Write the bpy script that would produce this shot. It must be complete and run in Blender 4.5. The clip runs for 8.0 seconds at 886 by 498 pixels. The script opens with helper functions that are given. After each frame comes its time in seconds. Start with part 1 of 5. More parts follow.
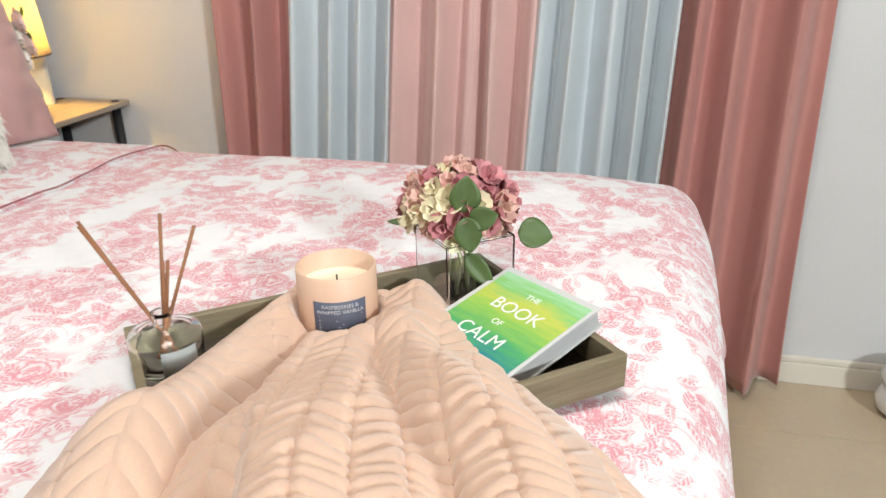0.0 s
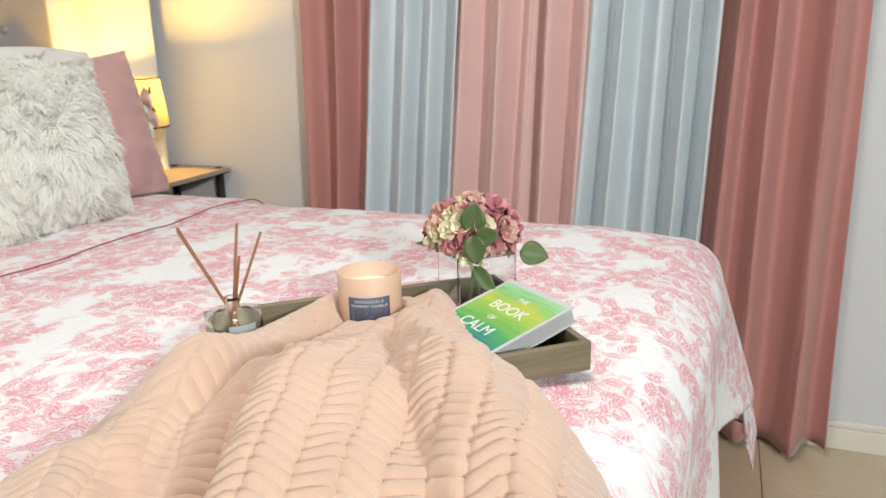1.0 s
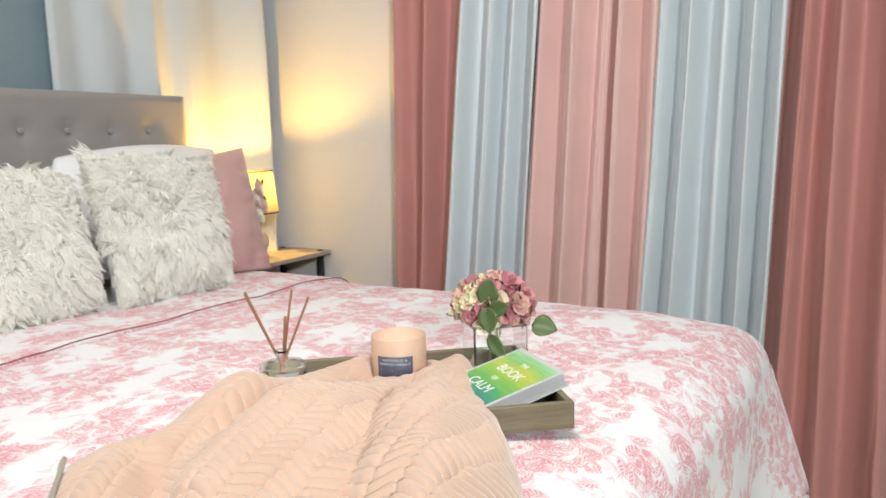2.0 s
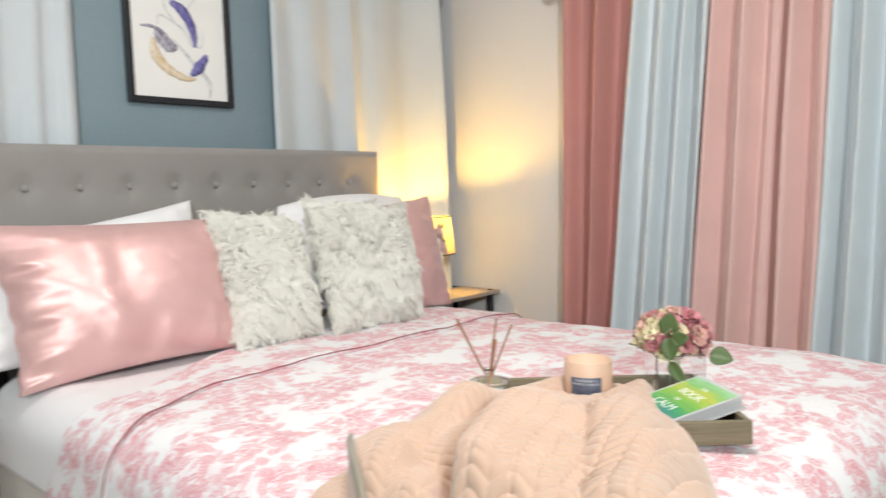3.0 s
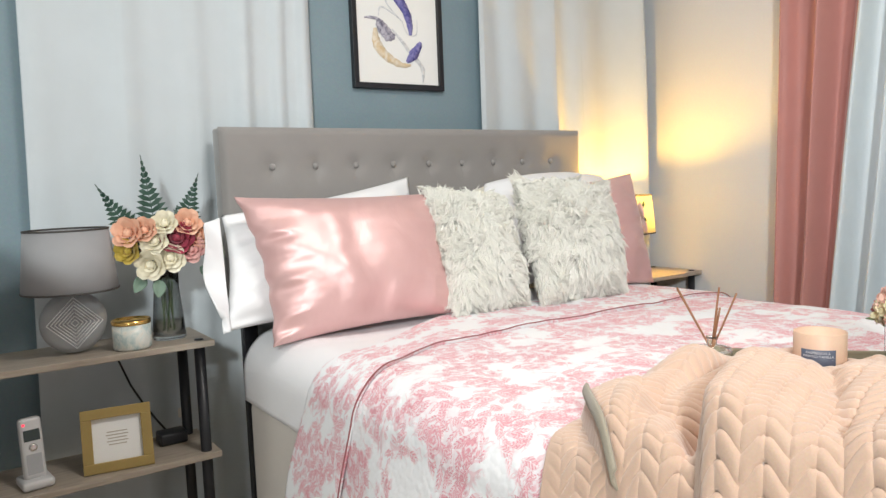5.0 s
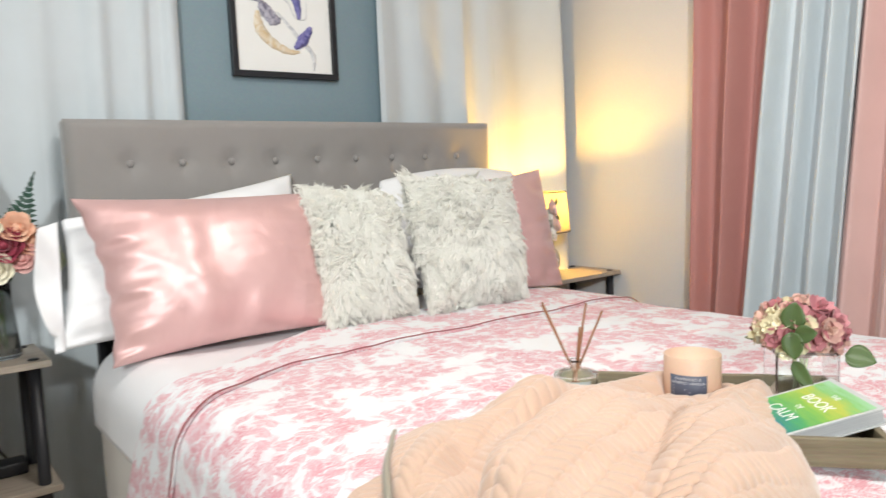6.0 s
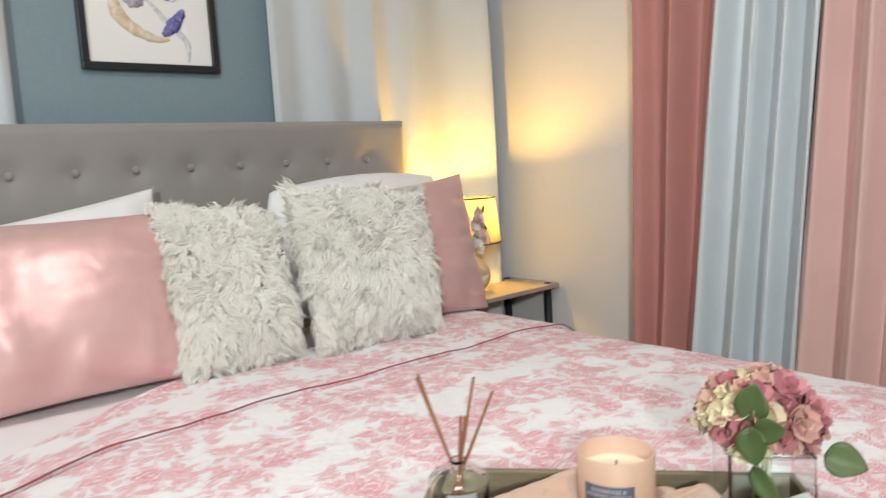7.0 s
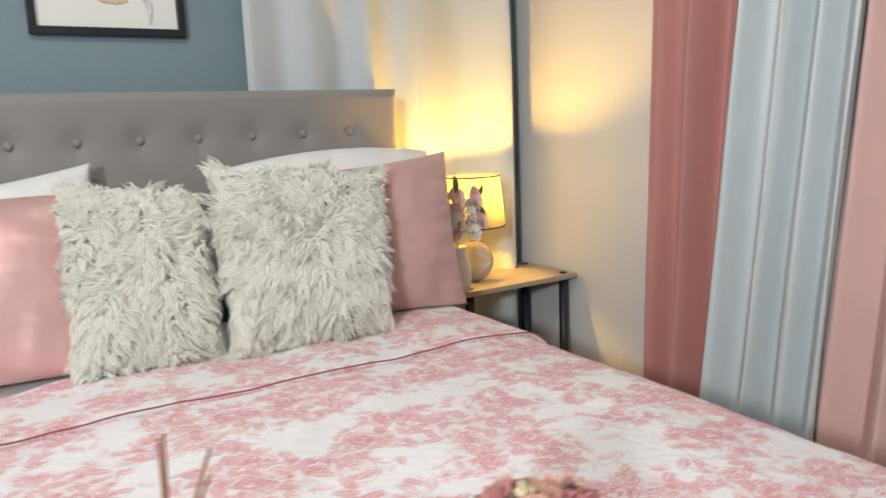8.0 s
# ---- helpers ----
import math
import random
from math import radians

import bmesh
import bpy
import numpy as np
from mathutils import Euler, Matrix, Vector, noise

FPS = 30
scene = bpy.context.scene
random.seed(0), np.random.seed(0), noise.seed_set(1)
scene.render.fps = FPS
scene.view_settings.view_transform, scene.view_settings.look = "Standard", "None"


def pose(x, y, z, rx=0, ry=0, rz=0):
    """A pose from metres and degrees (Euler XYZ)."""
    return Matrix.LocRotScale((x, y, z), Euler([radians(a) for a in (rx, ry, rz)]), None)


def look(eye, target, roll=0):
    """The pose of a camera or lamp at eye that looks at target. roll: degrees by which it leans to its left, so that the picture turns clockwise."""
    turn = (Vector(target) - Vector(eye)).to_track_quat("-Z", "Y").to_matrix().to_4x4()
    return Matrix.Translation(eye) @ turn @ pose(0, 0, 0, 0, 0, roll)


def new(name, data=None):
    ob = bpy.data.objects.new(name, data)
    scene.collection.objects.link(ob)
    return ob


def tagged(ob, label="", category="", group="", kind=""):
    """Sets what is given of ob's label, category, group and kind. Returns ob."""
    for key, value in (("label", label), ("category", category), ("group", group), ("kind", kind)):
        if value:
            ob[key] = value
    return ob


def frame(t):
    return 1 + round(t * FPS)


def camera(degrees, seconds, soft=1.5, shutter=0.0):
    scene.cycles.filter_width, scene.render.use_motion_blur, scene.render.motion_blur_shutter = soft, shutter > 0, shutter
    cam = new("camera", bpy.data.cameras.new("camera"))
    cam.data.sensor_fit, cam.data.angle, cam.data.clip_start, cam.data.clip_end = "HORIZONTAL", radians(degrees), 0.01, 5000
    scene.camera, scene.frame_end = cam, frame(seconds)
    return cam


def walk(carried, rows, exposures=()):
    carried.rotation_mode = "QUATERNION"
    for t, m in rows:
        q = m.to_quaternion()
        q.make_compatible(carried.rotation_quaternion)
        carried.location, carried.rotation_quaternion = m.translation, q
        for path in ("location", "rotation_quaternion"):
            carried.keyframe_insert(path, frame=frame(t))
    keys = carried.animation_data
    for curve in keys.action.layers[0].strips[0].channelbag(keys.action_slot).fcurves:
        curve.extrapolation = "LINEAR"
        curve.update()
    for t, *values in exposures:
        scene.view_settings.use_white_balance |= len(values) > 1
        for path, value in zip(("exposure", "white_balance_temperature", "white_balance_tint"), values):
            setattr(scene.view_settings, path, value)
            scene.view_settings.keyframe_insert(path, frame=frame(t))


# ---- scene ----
cam = camera(62.4, 8.0, soft=1.4, shutter=0.4)
PATH = [
    (0, (-0.759, -1.709, 1.171), (1.036, -1.274, 0.403), -0.8),
    (0.5, (-0.847, -1.769, 1.159), (0.963, -1.215, 0.511), -1.3),
    (1, (-0.931, -1.855, 1.151), (0.867, -1.171, 0.607), -1.3),
    (1.2, (-0.952, -1.888, 1.157), (0.836, -1.142, 0.66), -1.3),
    (2.5, (-1.093, -2.099, 1.157), (0.528, -0.944, 0.958), -1.6),
    (3, (-1.232, -2.099, 1.174), (0.259, -0.776, 1.009), -1.8),
    (3.5, (-1.35, -2.098, 1.157), (-0.004, -0.626, 1.02), -2.0),
    (4, (-1.384, -2.097, 1.168), (-0.161, -0.523, 1.013), -2.0),
    (4.1, (-1.39, -2.101, 1.163), (-0.185, -0.512, 1.016), -1.6),
    (4.2, (-1.388, -2.099, 1.172), (-0.206, -0.493, 1.007), -2.2),
    (5.3, (-1.305, -2.092, 1.139), (-0.182, -0.447, 0.958), -2.1),
    (5.4, (-1.285, -2.085, 1.139), (-0.144, -0.452, 0.953), -2.0),
    (5.5, (-1.247, -2.083, 1.139), (-0.101, -0.456, 0.946), -2.1),
    (6, (-1.066, -2.075, 1.154), (0.145, -0.497, 0.944), -2.3),
    (6.5, (-0.919, -1.998, 1.174), (0.341, -0.464, 0.936), -2.8),
    (7, (-0.738, -1.906, 1.189), (0.553, -0.397, 0.95), -3.2),
    (7.5, (-0.536, -1.922, 1.207), (0.595, -0.299, 0.915), -3.5),
    (8, (-0.306, -1.942, 1.22), (0.717, -0.257, 0.881), -2.3),
]
walk(cam, [(t, look(eye, target, roll)) for t, eye, target, roll in PATH],
     exposures=((0.0, -0.14), (1.0, -0.27), (2.5, -0.22), (4.0, -0.20), (5.5, -0.14), (6.4, -0.14), (7.0, -0.42), (8.0, -0.44)))

# ---- light ----
world = bpy.data.worlds.new("world")
world.use_nodes = True
world.node_tree.nodes["Background"].inputs[0].default_value = (0.8, 0.85, 0.9, 1)
world.node_tree.nodes["Background"].inputs[1].default_value = 0.05
scene.world = world


def area_lamp(name, eye, target, sx, sy, watts, colour):
    data = bpy.data.lights.new(name, "AREA")
    data.shape, data.size, data.size_y, data.energy, data.color = "RECTANGLE", sx, sy, watts, colour
    ob = new(name, data)
    ob.matrix_world = look(eye, target)
    return ob


def bulb_lamp(name, place, watts, colour, radius):
    data = bpy.data.lights.new(name, "POINT")
    data.energy, data.color, data.shadow_soft_size = watts, colour, radius
    ob = new(name, data)
    ob.location = place
    return ob


area_lamp("ceiling_lamp", (-3.0, -4.2, 2.30), (-0.3, -0.9, 0.9), 0.30, 0.30, 125, (0.95, 1.0, 1.0))
# unseen fill light added over the bed to lift the shelves and bedding
area_lamp("overhead_fill_light", (-0.45, -1.5, 2.46), (-0.45, -1.5, 0), 0.5, 0.5, 25, (1.0, 0.97, 0.93))
bulb_lamp("bedside_bulb", (0.885, -0.150, 1.018), 18, (1.0, 0.55, 0.09), 0.018)

# ---- materials ----


def material(name, colour, rough=0.6, metal=0.0, sheen=0.0, coat=0.0):
    m = bpy.data.materials.new(name)
    m.use_nodes = True
    b = m.node_tree.nodes["Principled BSDF"]
    b.inputs["Base Color"].default_value = (*colour, 1)
    b.inputs["Roughness"].default_value = rough
    b.inputs["Metallic"].default_value = metal
    b.inputs["Sheen Weight"].default_value = sheen
    b.inputs["Coat Weight"].default_value = coat
    return m


class Nodes:
    """Short ways to add nodes to a material."""

    def __init__(self, m):
        self.t = m.node_tree
        self.out = self.t.nodes["Principled BSDF"]

    def node(self, kind, **inputs):
        n = self.t.nodes.new(kind)
        for k, v in inputs.items():
            key = k.replace("_", " ")
            self.put(n, key, v)
        return n

    def put(self, n, key, v):
        if isinstance(v, bpy.types.NodeSocket):
            self.t.links.new(v, n.inputs[key])
        else:
            n.inputs[key].default_value = v

    def coord(self, scale=(1, 1, 1), rot=(0, 0, 0), which="Object"):
        c = self.t.nodes.new("ShaderNodeTexCoord")
        mp = self.t.nodes.new("ShaderNodeMapping")
        mp.inputs["Scale"].default_value = scale
        mp.inputs["Rotation"].default_value = rot
        self.t.links.new(c.outputs[which], mp.inputs["Vector"])
        return mp.outputs[0]

    def noise(self, vec, scale, detail=4, rough=0.55, distort=0.0):
        return self.node("ShaderNodeTexNoise", Vector=vec, Scale=scale, Detail=detail, Roughness=rough, Distortion=distort)

    def ramp(self, fac, stops):
        n = self.t.nodes.new("ShaderNodeValToRGB")
        e = n.color_ramp.elements
        while len(e) < len(stops):
            e.new(0.5)
        for el, (p, c) in zip(e, stops):
            el.position, el.color = p, (*c, 1) if len(c) == 3 else c
        self.t.links.new(fac, n.inputs[0])
        return n.outputs[0]

    def mix(self, fac, a, b, blend="MIX"):
        n = self.t.nodes.new("ShaderNodeMix")
        n.data_type, n.blend_type = "RGBA", blend
        for key, v in ((0, fac), (6, a), (7, b)):
            if isinstance(v, bpy.types.NodeSocket):
                self.t.links.new(v, n.inputs[key])
            else:
                n.inputs[key].default_value = v if key == 0 else (*v, 1)
        return n.outputs[2]

    def math(self, op, a, b=0.0):
        n = self.t.nodes.new("ShaderNodeMath")
        n.operation = op
        self.put(n, 0, a), self.put(n, 1, b)
        return n.outputs[0]

    def bump(self, height, strength=0.3, distance=0.002):
        n = self.node("ShaderNodeBump", Height=height, Strength=strength, Distance=distance)
        self.t.links.new(n.outputs[0], self.out.inputs["Normal"])
        return n


def speckled(name, colour, rough=0.7, amount=0.12, scale=9.0, grain=220.0, bump=0.15, dist=0.001, **more):
    """A surface with slow stains and fine grain."""
    m = material(name, colour, rough, **more)
    n = Nodes(m)
    v = n.coord()
    slow, fine = n.noise(v, scale), n.noise(v, grain, 3)
    dark = tuple(c * (1 - amount) for c in colour)
    light = tuple(min(1, c * (1 + amount * 0.6)) for c in colour)
    c = n.mix(slow.outputs[0], dark, light)
    c = n.mix(0.16, c, fine.outputs[1], "SOFT_LIGHT")
    n.put(n.out, "Base Color", c)
    n.put(n.out, "Roughness", n.math("ADD", n.math("MULTIPLY", slow.outputs[0], 0.16), rough - 0.08))
    n.bump(fine.outputs[0], bump, dist)
    return m


def woven(name, colour, rough=0.8, scale=900.0, amount=0.08, sheen=0.2, bump=0.25, metal=0.0):
    """Cloth with a fine weave."""
    m = material(name, colour, rough, sheen=sheen, metal=metal)
    n = Nodes(m)
    v = n.coord()
    a = n.node("ShaderNodeTexWave", Vector=v, Scale=scale / 6.28, Distortion=0.6)
    a.bands_direction = "X"
    b = n.node("ShaderNodeTexWave", Vector=v, Scale=scale / 6.28, Distortion=0.6)
    b.bands_direction = "Z"
    weave = n.math("ADD", a.outputs[1], b.outputs[1])
    slow = n.noise(v, 7.0, 5)
    dark = tuple(c * (1 - amount * 1.6) for c in colour)
    light = tuple(min(1, c * (1 + amount)) for c in colour)
    n.put(n.out, "Base Color", n.mix(slow.outputs[0], dark, light))
    n.bump(n.math("ADD", n.math("MULTIPLY", weave, 0.5), slow.outputs[0]), bump, 0.0006)
    return m


M = {}
M["wall_grey"] = speckled("blue_grey_wall_paint", (0.215, 0.295, 0.335), 0.6, 0.06, 3.0, 160.0, 0.2)
M["wall_pale"] = speckled("pale_wall_paint", (0.68, 0.69, 0.71), 0.55, 0.05, 3.0, 160.0, 0.2)
M["ceiling"] = speckled("ceiling_paint", (0.7, 0.7, 0.68), 0.8, 0.04)
M["tile"] = speckled("cream_floor_tile", (0.56, 0.46, 0.33), 0.22, 0.10, 6.0, 60.0, 0.05)
M["grout"] = speckled("floor_grout", (0.36, 0.29, 0.2), 0.9, 0.15)
M["white_trim"] = speckled("white_trim_paint", (0.78, 0.74, 0.66), 0.4, 0.05)
M["pink_curtain"] = woven("dusty_pink_curtain", (0.50, 0.23, 0.205), 0.62, 1400, 0.06, 0.3, 0.12)
M["grey_curtain"] = woven("silver_grey_curtain", (0.64, 0.71, 0.745), 0.55, 1400, 0.06, 0.3, 0.12, 0.1)
M["rose_curtain"] = woven("rose_curtain", (0.74, 0.50, 0.465), 0.58, 1400, 0.06, 0.3, 0.12)
M["white_curtain"] = woven("white_curtain", (0.57, 0.62, 0.65), 0.6, 1200, 0.05, 0.2)
M["headboard"] = woven("taupe_upholstery", (0.285, 0.27, 0.26), 0.7, 1300, 0.08, 0.5)
M["boxspring"] = woven("beige_bed_base_cloth", (0.66, 0.61, 0.55), 0.8, 1200, 0.06, 0.2)
M["sheet"] = woven("white_sheet", (0.86, 0.87, 0.89), 0.7, 1600, 0.03, 0.0, 0.04)
M["fitted_sheet"] = speckled("white_fitted_sheet", (0.88, 0.88, 0.90), 0.75, 0.03, 5.0, 300.0, 0.08)


def satin_material():
    """Shiny pink satin: a tight gloss over slack, faintly rumpled cloth."""
    m = material("pink_satin", (0.70, 0.45, 0.44), 0.47, metal=0.40, sheen=0.1)
    n = Nodes(m)
    slack = n.noise(n.coord((1, 1, 0.55)), 15.0, 3, 0.5, 0.9)
    fine = n.noise(n.coord((1, 1, 6)), 260.0, 2)
    n.put(n.out, "Base Color", n.mix(slack.outputs[0], (0.72, 0.44, 0.43), (0.79, 0.52, 0.505)))
    n.bump(n.math("ADD", slack.outputs[0], n.math("MULTIPLY", fine.outputs[0], 0.012)), 0.5, 0.004)
    return m


M["satin"] = satin_material()
M["pink_cotton"] = woven("pink_pillowcase", (0.60, 0.37, 0.36), 0.42, 1800, 0.05, 0.2, 0.12)
M["fur"] = speckled("ivory_faux_fur", (0.88, 0.88, 0.84), 0.75, 0.08, 40.0, 300.0, 0.1, sheen=0.4)
M["black_metal"] = speckled("black_metal", (0.015, 0.016, 0.02), 0.38, 0.2)
M["chrome"] = speckled("brushed_nickel", (0.7, 0.69, 0.67), 0.25, 0.05, metal=1.0)
M["gold"] = speckled("gold_frame", (0.42, 0.30, 0.11), 0.45, 0.12, 20.0, metal=0.5)
M["lampgrey"] = woven("grey_lampshade_cloth", (0.31, 0.31, 0.32), 0.8, 1600, 0.05)
M["silver_groove"] = speckled("grey_glaze", (0.34, 0.35, 0.36), 0.4, 0.08)
M["silver"] = speckled("silver_ceramic", (0.82, 0.83, 0.84), 0.35, 0.06, 30.0, metal=0.1)
M["paper"] = speckled("white_paper", (0.85, 0.85, 0.83), 0.7, 0.03)
M["wax"] = speckled("cream_wax", (0.86, 0.78, 0.6), 0.5, 0.05)
M["wick"] = speckled("burnt_wick", (0.02, 0.015, 0.012), 0.9)
M["leaf"] = speckled("green_leaf", (0.085, 0.14, 0.045), 0.45, 0.35, 40.0, 200.0, 0.3)
M["fern"] = speckled("dark_fern_leaf", (0.025, 0.075, 0.05), 0.5, 0.35, 50.0)
M["stem"] = speckled("pale_stem", (0.35, 0.36, 0.22), 0.5, 0.2)
M["stick"] = speckled("rattan_stick", (0.30, 0.13, 0.06), 0.6, 0.3, 120.0, 600.0, 0.4)
M["candle_glass"] = speckled("peach_candle_jar", (0.72, 0.50, 0.37), 0.5, 0.04)
M["label_grey"] = speckled("slate_label", (0.085, 0.10, 0.15), 0.5, 0.06)
M["ink"] = material("pale_ink", (0.55, 0.56, 0.6), 0.6)
M["dark_ink"] = material("dark_ink", (0.12, 0.12, 0.12), 0.6)
M["phone"] = speckled("silver_phone_plastic", (0.62, 0.62, 0.62), 0.35, 0.04)
M["screen"] = speckled("phone_screen", (0.05, 0.07, 0.07), 0.1)
M["lining"] = woven("grey_blanket_lining", (0.36, 0.32, 0.25), 0.9, 900, 0.1)


def glass_material(name, tint, rough=0.02):
    m = material(name, tint, rough)
    m.node_tree.nodes["Principled BSDF"].inputs["Transmission Weight"].default_value = 1.0
    m.node_tree.nodes["Principled BSDF"].inputs["IOR"].default_value = 1.45
    return m


M["glass"] = glass_material("clear_glass", (0.95, 0.97, 0.97))
M["oil"] = glass_material("pale_yellow_oil", (0.9, 0.85, 0.6))
M["smoke_glass"] = glass_material("smoky_patterned_glass", (0.62, 0.64, 0.64), 0.12)


def wood_material(name, a, b, rough=0.45, axis=(1, 14, 14)):
    m = material(name, a, rough)
    n = Nodes(m)
    v = n.coord(axis)
    grain = n.noise(v, 7.0, 8, 0.65, 0.6)
    fine = n.noise(v, 60.0, 4)
    c = n.ramp(grain.outputs[0], [(0.3, a), (0.5, tuple((p + q) / 2 for p, q in zip(a, b))), (0.7, b)])
    n.put(n.out, "Base Color", n.mix(0.25, c, fine.outputs[1], "SOFT_LIGHT"))
    n.bump(n.math("ADD", grain.outputs[0], fine.outputs[0]), 0.25, 0.0008)
    return m


M["oak"] = wood_material("light_oak_board", (0.30, 0.25, 0.20), (0.46, 0.40, 0.33))
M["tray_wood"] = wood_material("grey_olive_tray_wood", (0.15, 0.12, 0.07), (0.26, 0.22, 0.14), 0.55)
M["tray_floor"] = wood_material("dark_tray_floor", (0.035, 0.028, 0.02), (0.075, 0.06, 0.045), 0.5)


def toile_material():
    """White quilted cotton printed with pink roses, leaves and twigs; the print follows the cloth in metres."""
    m = material("pink_floral_quilt", (0.85, 0.84, 0.85), 0.75, sheen=0.15)
    n = Nodes(m)
    uv = n.coord(which="UV")
    warp = n.noise(uv, 26.0, 2)

    def vec(op, a, b):
        k = n.t.nodes.new("ShaderNodeVectorMath")
        k.operation = op
        n.put(k, 0, a)
        if op == "SCALE":
            k.inputs["Scale"].default_value = b
        else:
            n.put(k, 1, b)
        return k

    bent = vec("ADD", uv, vec("SCALE", warp.outputs[1], 0.014).outputs[0]).outputs[0]
    fine = n.noise(uv, 210.0, 3)
    cluster = n.noise(uv, 9.0, 2, 0.6)

    def cells(scale, shift, source=bent):
        """Local place (turned by a random angle), its x, |y| and radius, in cells of a scatter."""
        v = vec("ADD", source, (shift, shift * 1.7, 0.0)).outputs[0]
        vo = n.node("ShaderNodeTexVoronoi", Vector=v, Scale=scale)
        vo.voronoi_dimensions = "2D"
        loc = vec("SUBTRACT", v, vo.outputs["Position"])
        sep = n.node("ShaderNodeSeparateColor", Color=vo.outputs["Color"])
        rot = n.node("ShaderNodeVectorRotate", Vector=loc.outputs[0], Angle=n.math("MULTIPLY", sep.outputs[0], 6.28))
        rot.rotation_type = "Z_AXIS"
        s = n.node("ShaderNodeSeparateXYZ", Vector=rot.outputs[0])
        r = vec("LENGTH", loc.outputs[0], (0, 0, 0)).outputs["Value"]
        return s.outputs[0], n.math("ABSOLUTE", s.outputs[1]), r, sep.outputs[1]

    def soft(value, width):
        """0 below nought, 1 above width."""
        k = n.node("ShaderNodeMapRange", Value=value)
        k.inputs["From Max"].default_value = width
        return k.outputs[0]

    def leaves(scale, shift, length, width, veins):
        x, y, r, pick = cells(scale, shift)
        t = n.math("DIVIDE", x, length)
        w = n.math("MULTIPLY", n.math("SUBTRACT", 1.0, n.math("MULTIPLY", t, t)), width)
        jag = n.math("MULTIPLY", n.math("SUBTRACT", fine.outputs[0], 0.5), width * 0.5)
        mask = soft(n.math("ADD", n.math("SUBTRACT", w, y), jag), 0.0012)
        wave = n.math("SINE", n.math("MULTIPLY", n.math("SUBTRACT", x, n.math("MULTIPLY", y, 1.1)), veins))
        tone = n.math("ADD", 0.62, n.math("MULTIPLY", wave, 0.3))
        rib = soft(n.math("SUBTRACT", y, 0.0005), 0.0006)
        return n.math("MULTIPLY", mask, n.math("MULTIPLY", tone, n.math("ADD", 0.3, n.math("MULTIPLY", rib, 0.7)))), pick

    def roses(scale, shift, radius):
        x, y, r, pick = cells(scale, shift)
        wob = n.math("MULTIPLY", n.math("SUBTRACT", n.noise(uv, 60.0, 2).outputs[0], 0.5), radius * 0.9)
        rr = n.math("ADD", r, wob)
        mask = soft(n.math("SUBTRACT", radius, rr), 0.002)
        ring = n.math("SINE", n.math("ADD", n.math("MULTIPLY", rr, 620.0), n.math("MULTIPLY", n.noise(bent, 70.0, 2).outputs[0], 9.0)))
        tone = n.math("ADD", 0.52, n.math("MULTIPLY", ring, 0.36))
        return n.math("MULTIPLY", mask, tone), pick

    la, pa = leaves(30.0, 0.0, 0.021, 0.0085, 900.0)
    lb, pb = leaves(36.0, 3.31, 0.019, 0.006, 1100.0)
    lc, pc = leaves(44.0, 7.77, 0.013, 0.0055, 1300.0)
    ro, pr = roses(13.5, 1.9, 0.027)
    rs, ps = roses(24.0, 5.5, 0.014)
    twig = soft(n.math("SUBTRACT", 0.017, n.math("ABSOLUTE", n.math("SUBTRACT", n.noise(uv, 15.0, 2, 0.5, 0.8).outputs[0], 0.5))), 0.008)
    dense = n.ramp(cluster.outputs[0], [(0.44, (0, 0, 0)), (0.50, (1, 1, 1))])
    loose = n.ramp(cluster.outputs[0], [(0.39, (0, 0, 0)), (0.46, (1, 1, 1))])
    core = n.ramp(cluster.outputs[0], [(0.48, (0, 0, 0)), (0.54, (1, 1, 1))])

    def keep(value, pick, share):
        return n.math("MULTIPLY", value, n.math("LESS_THAN", pick, share))

    a = n.math("MULTIPLY", keep(la, pa, 0.9), loose)
    a = n.math("MAXIMUM", a, n.math("MULTIPLY", keep(lb, pb, 0.8), dense))
    a = n.math("MAXIMUM", a, n.math("MULTIPLY", keep(lc, pc, 0.7), dense))
    a = n.math("MAXIMUM", a, n.math("MULTIPLY", ro, core))
    a = n.math("MAXIMUM", a, n.math("MULTIPLY", keep(rs, ps, 0.7), dense))
    a = n.math("MAXIMUM", a, n.math("MULTIPLY", n.math("MULTIPLY", twig, loose), 0.45))
    wash = n.math("MULTIPLY", n.math("MULTIPLY", core, n.noise(bent, 45.0, 3).outputs[0]), 0.32)
    a = n.math("MAXIMUM", a, wash)
    a = n.math("MULTIPLY", a, n.math("ADD", 0.65, n.math("MULTIPLY", fine.outputs[0], 0.6)))
    pink = n.mix(cluster.outputs[0], (0.77, 0.28, 0.34), (0.67, 0.17, 0.23))
    n.put(n.out, "Base Color", n.mix(n.math("MINIMUM", a, 1.0), (0.88, 0.88, 0.90), pink))
    quilt = n.node("ShaderNodeTexVoronoi", Vector=uv, Scale=75.0)
    crease = n.noise(uv, 22.0, 4, 0.6, 0.5)
    weave = n.noise(uv, 900.0, 2)
    h = n.math("ADD", n.math("MULTIPLY", quilt.outputs[0], -0.8), n.math("MULTIPLY", weave.outputs[0], 0.25))
    n.bump(n.math("ADD", h, n.math("MULTIPLY", crease.outputs[0], 1.6)), 0.45, 0.004)
    return m


M["toile"] = toile_material()


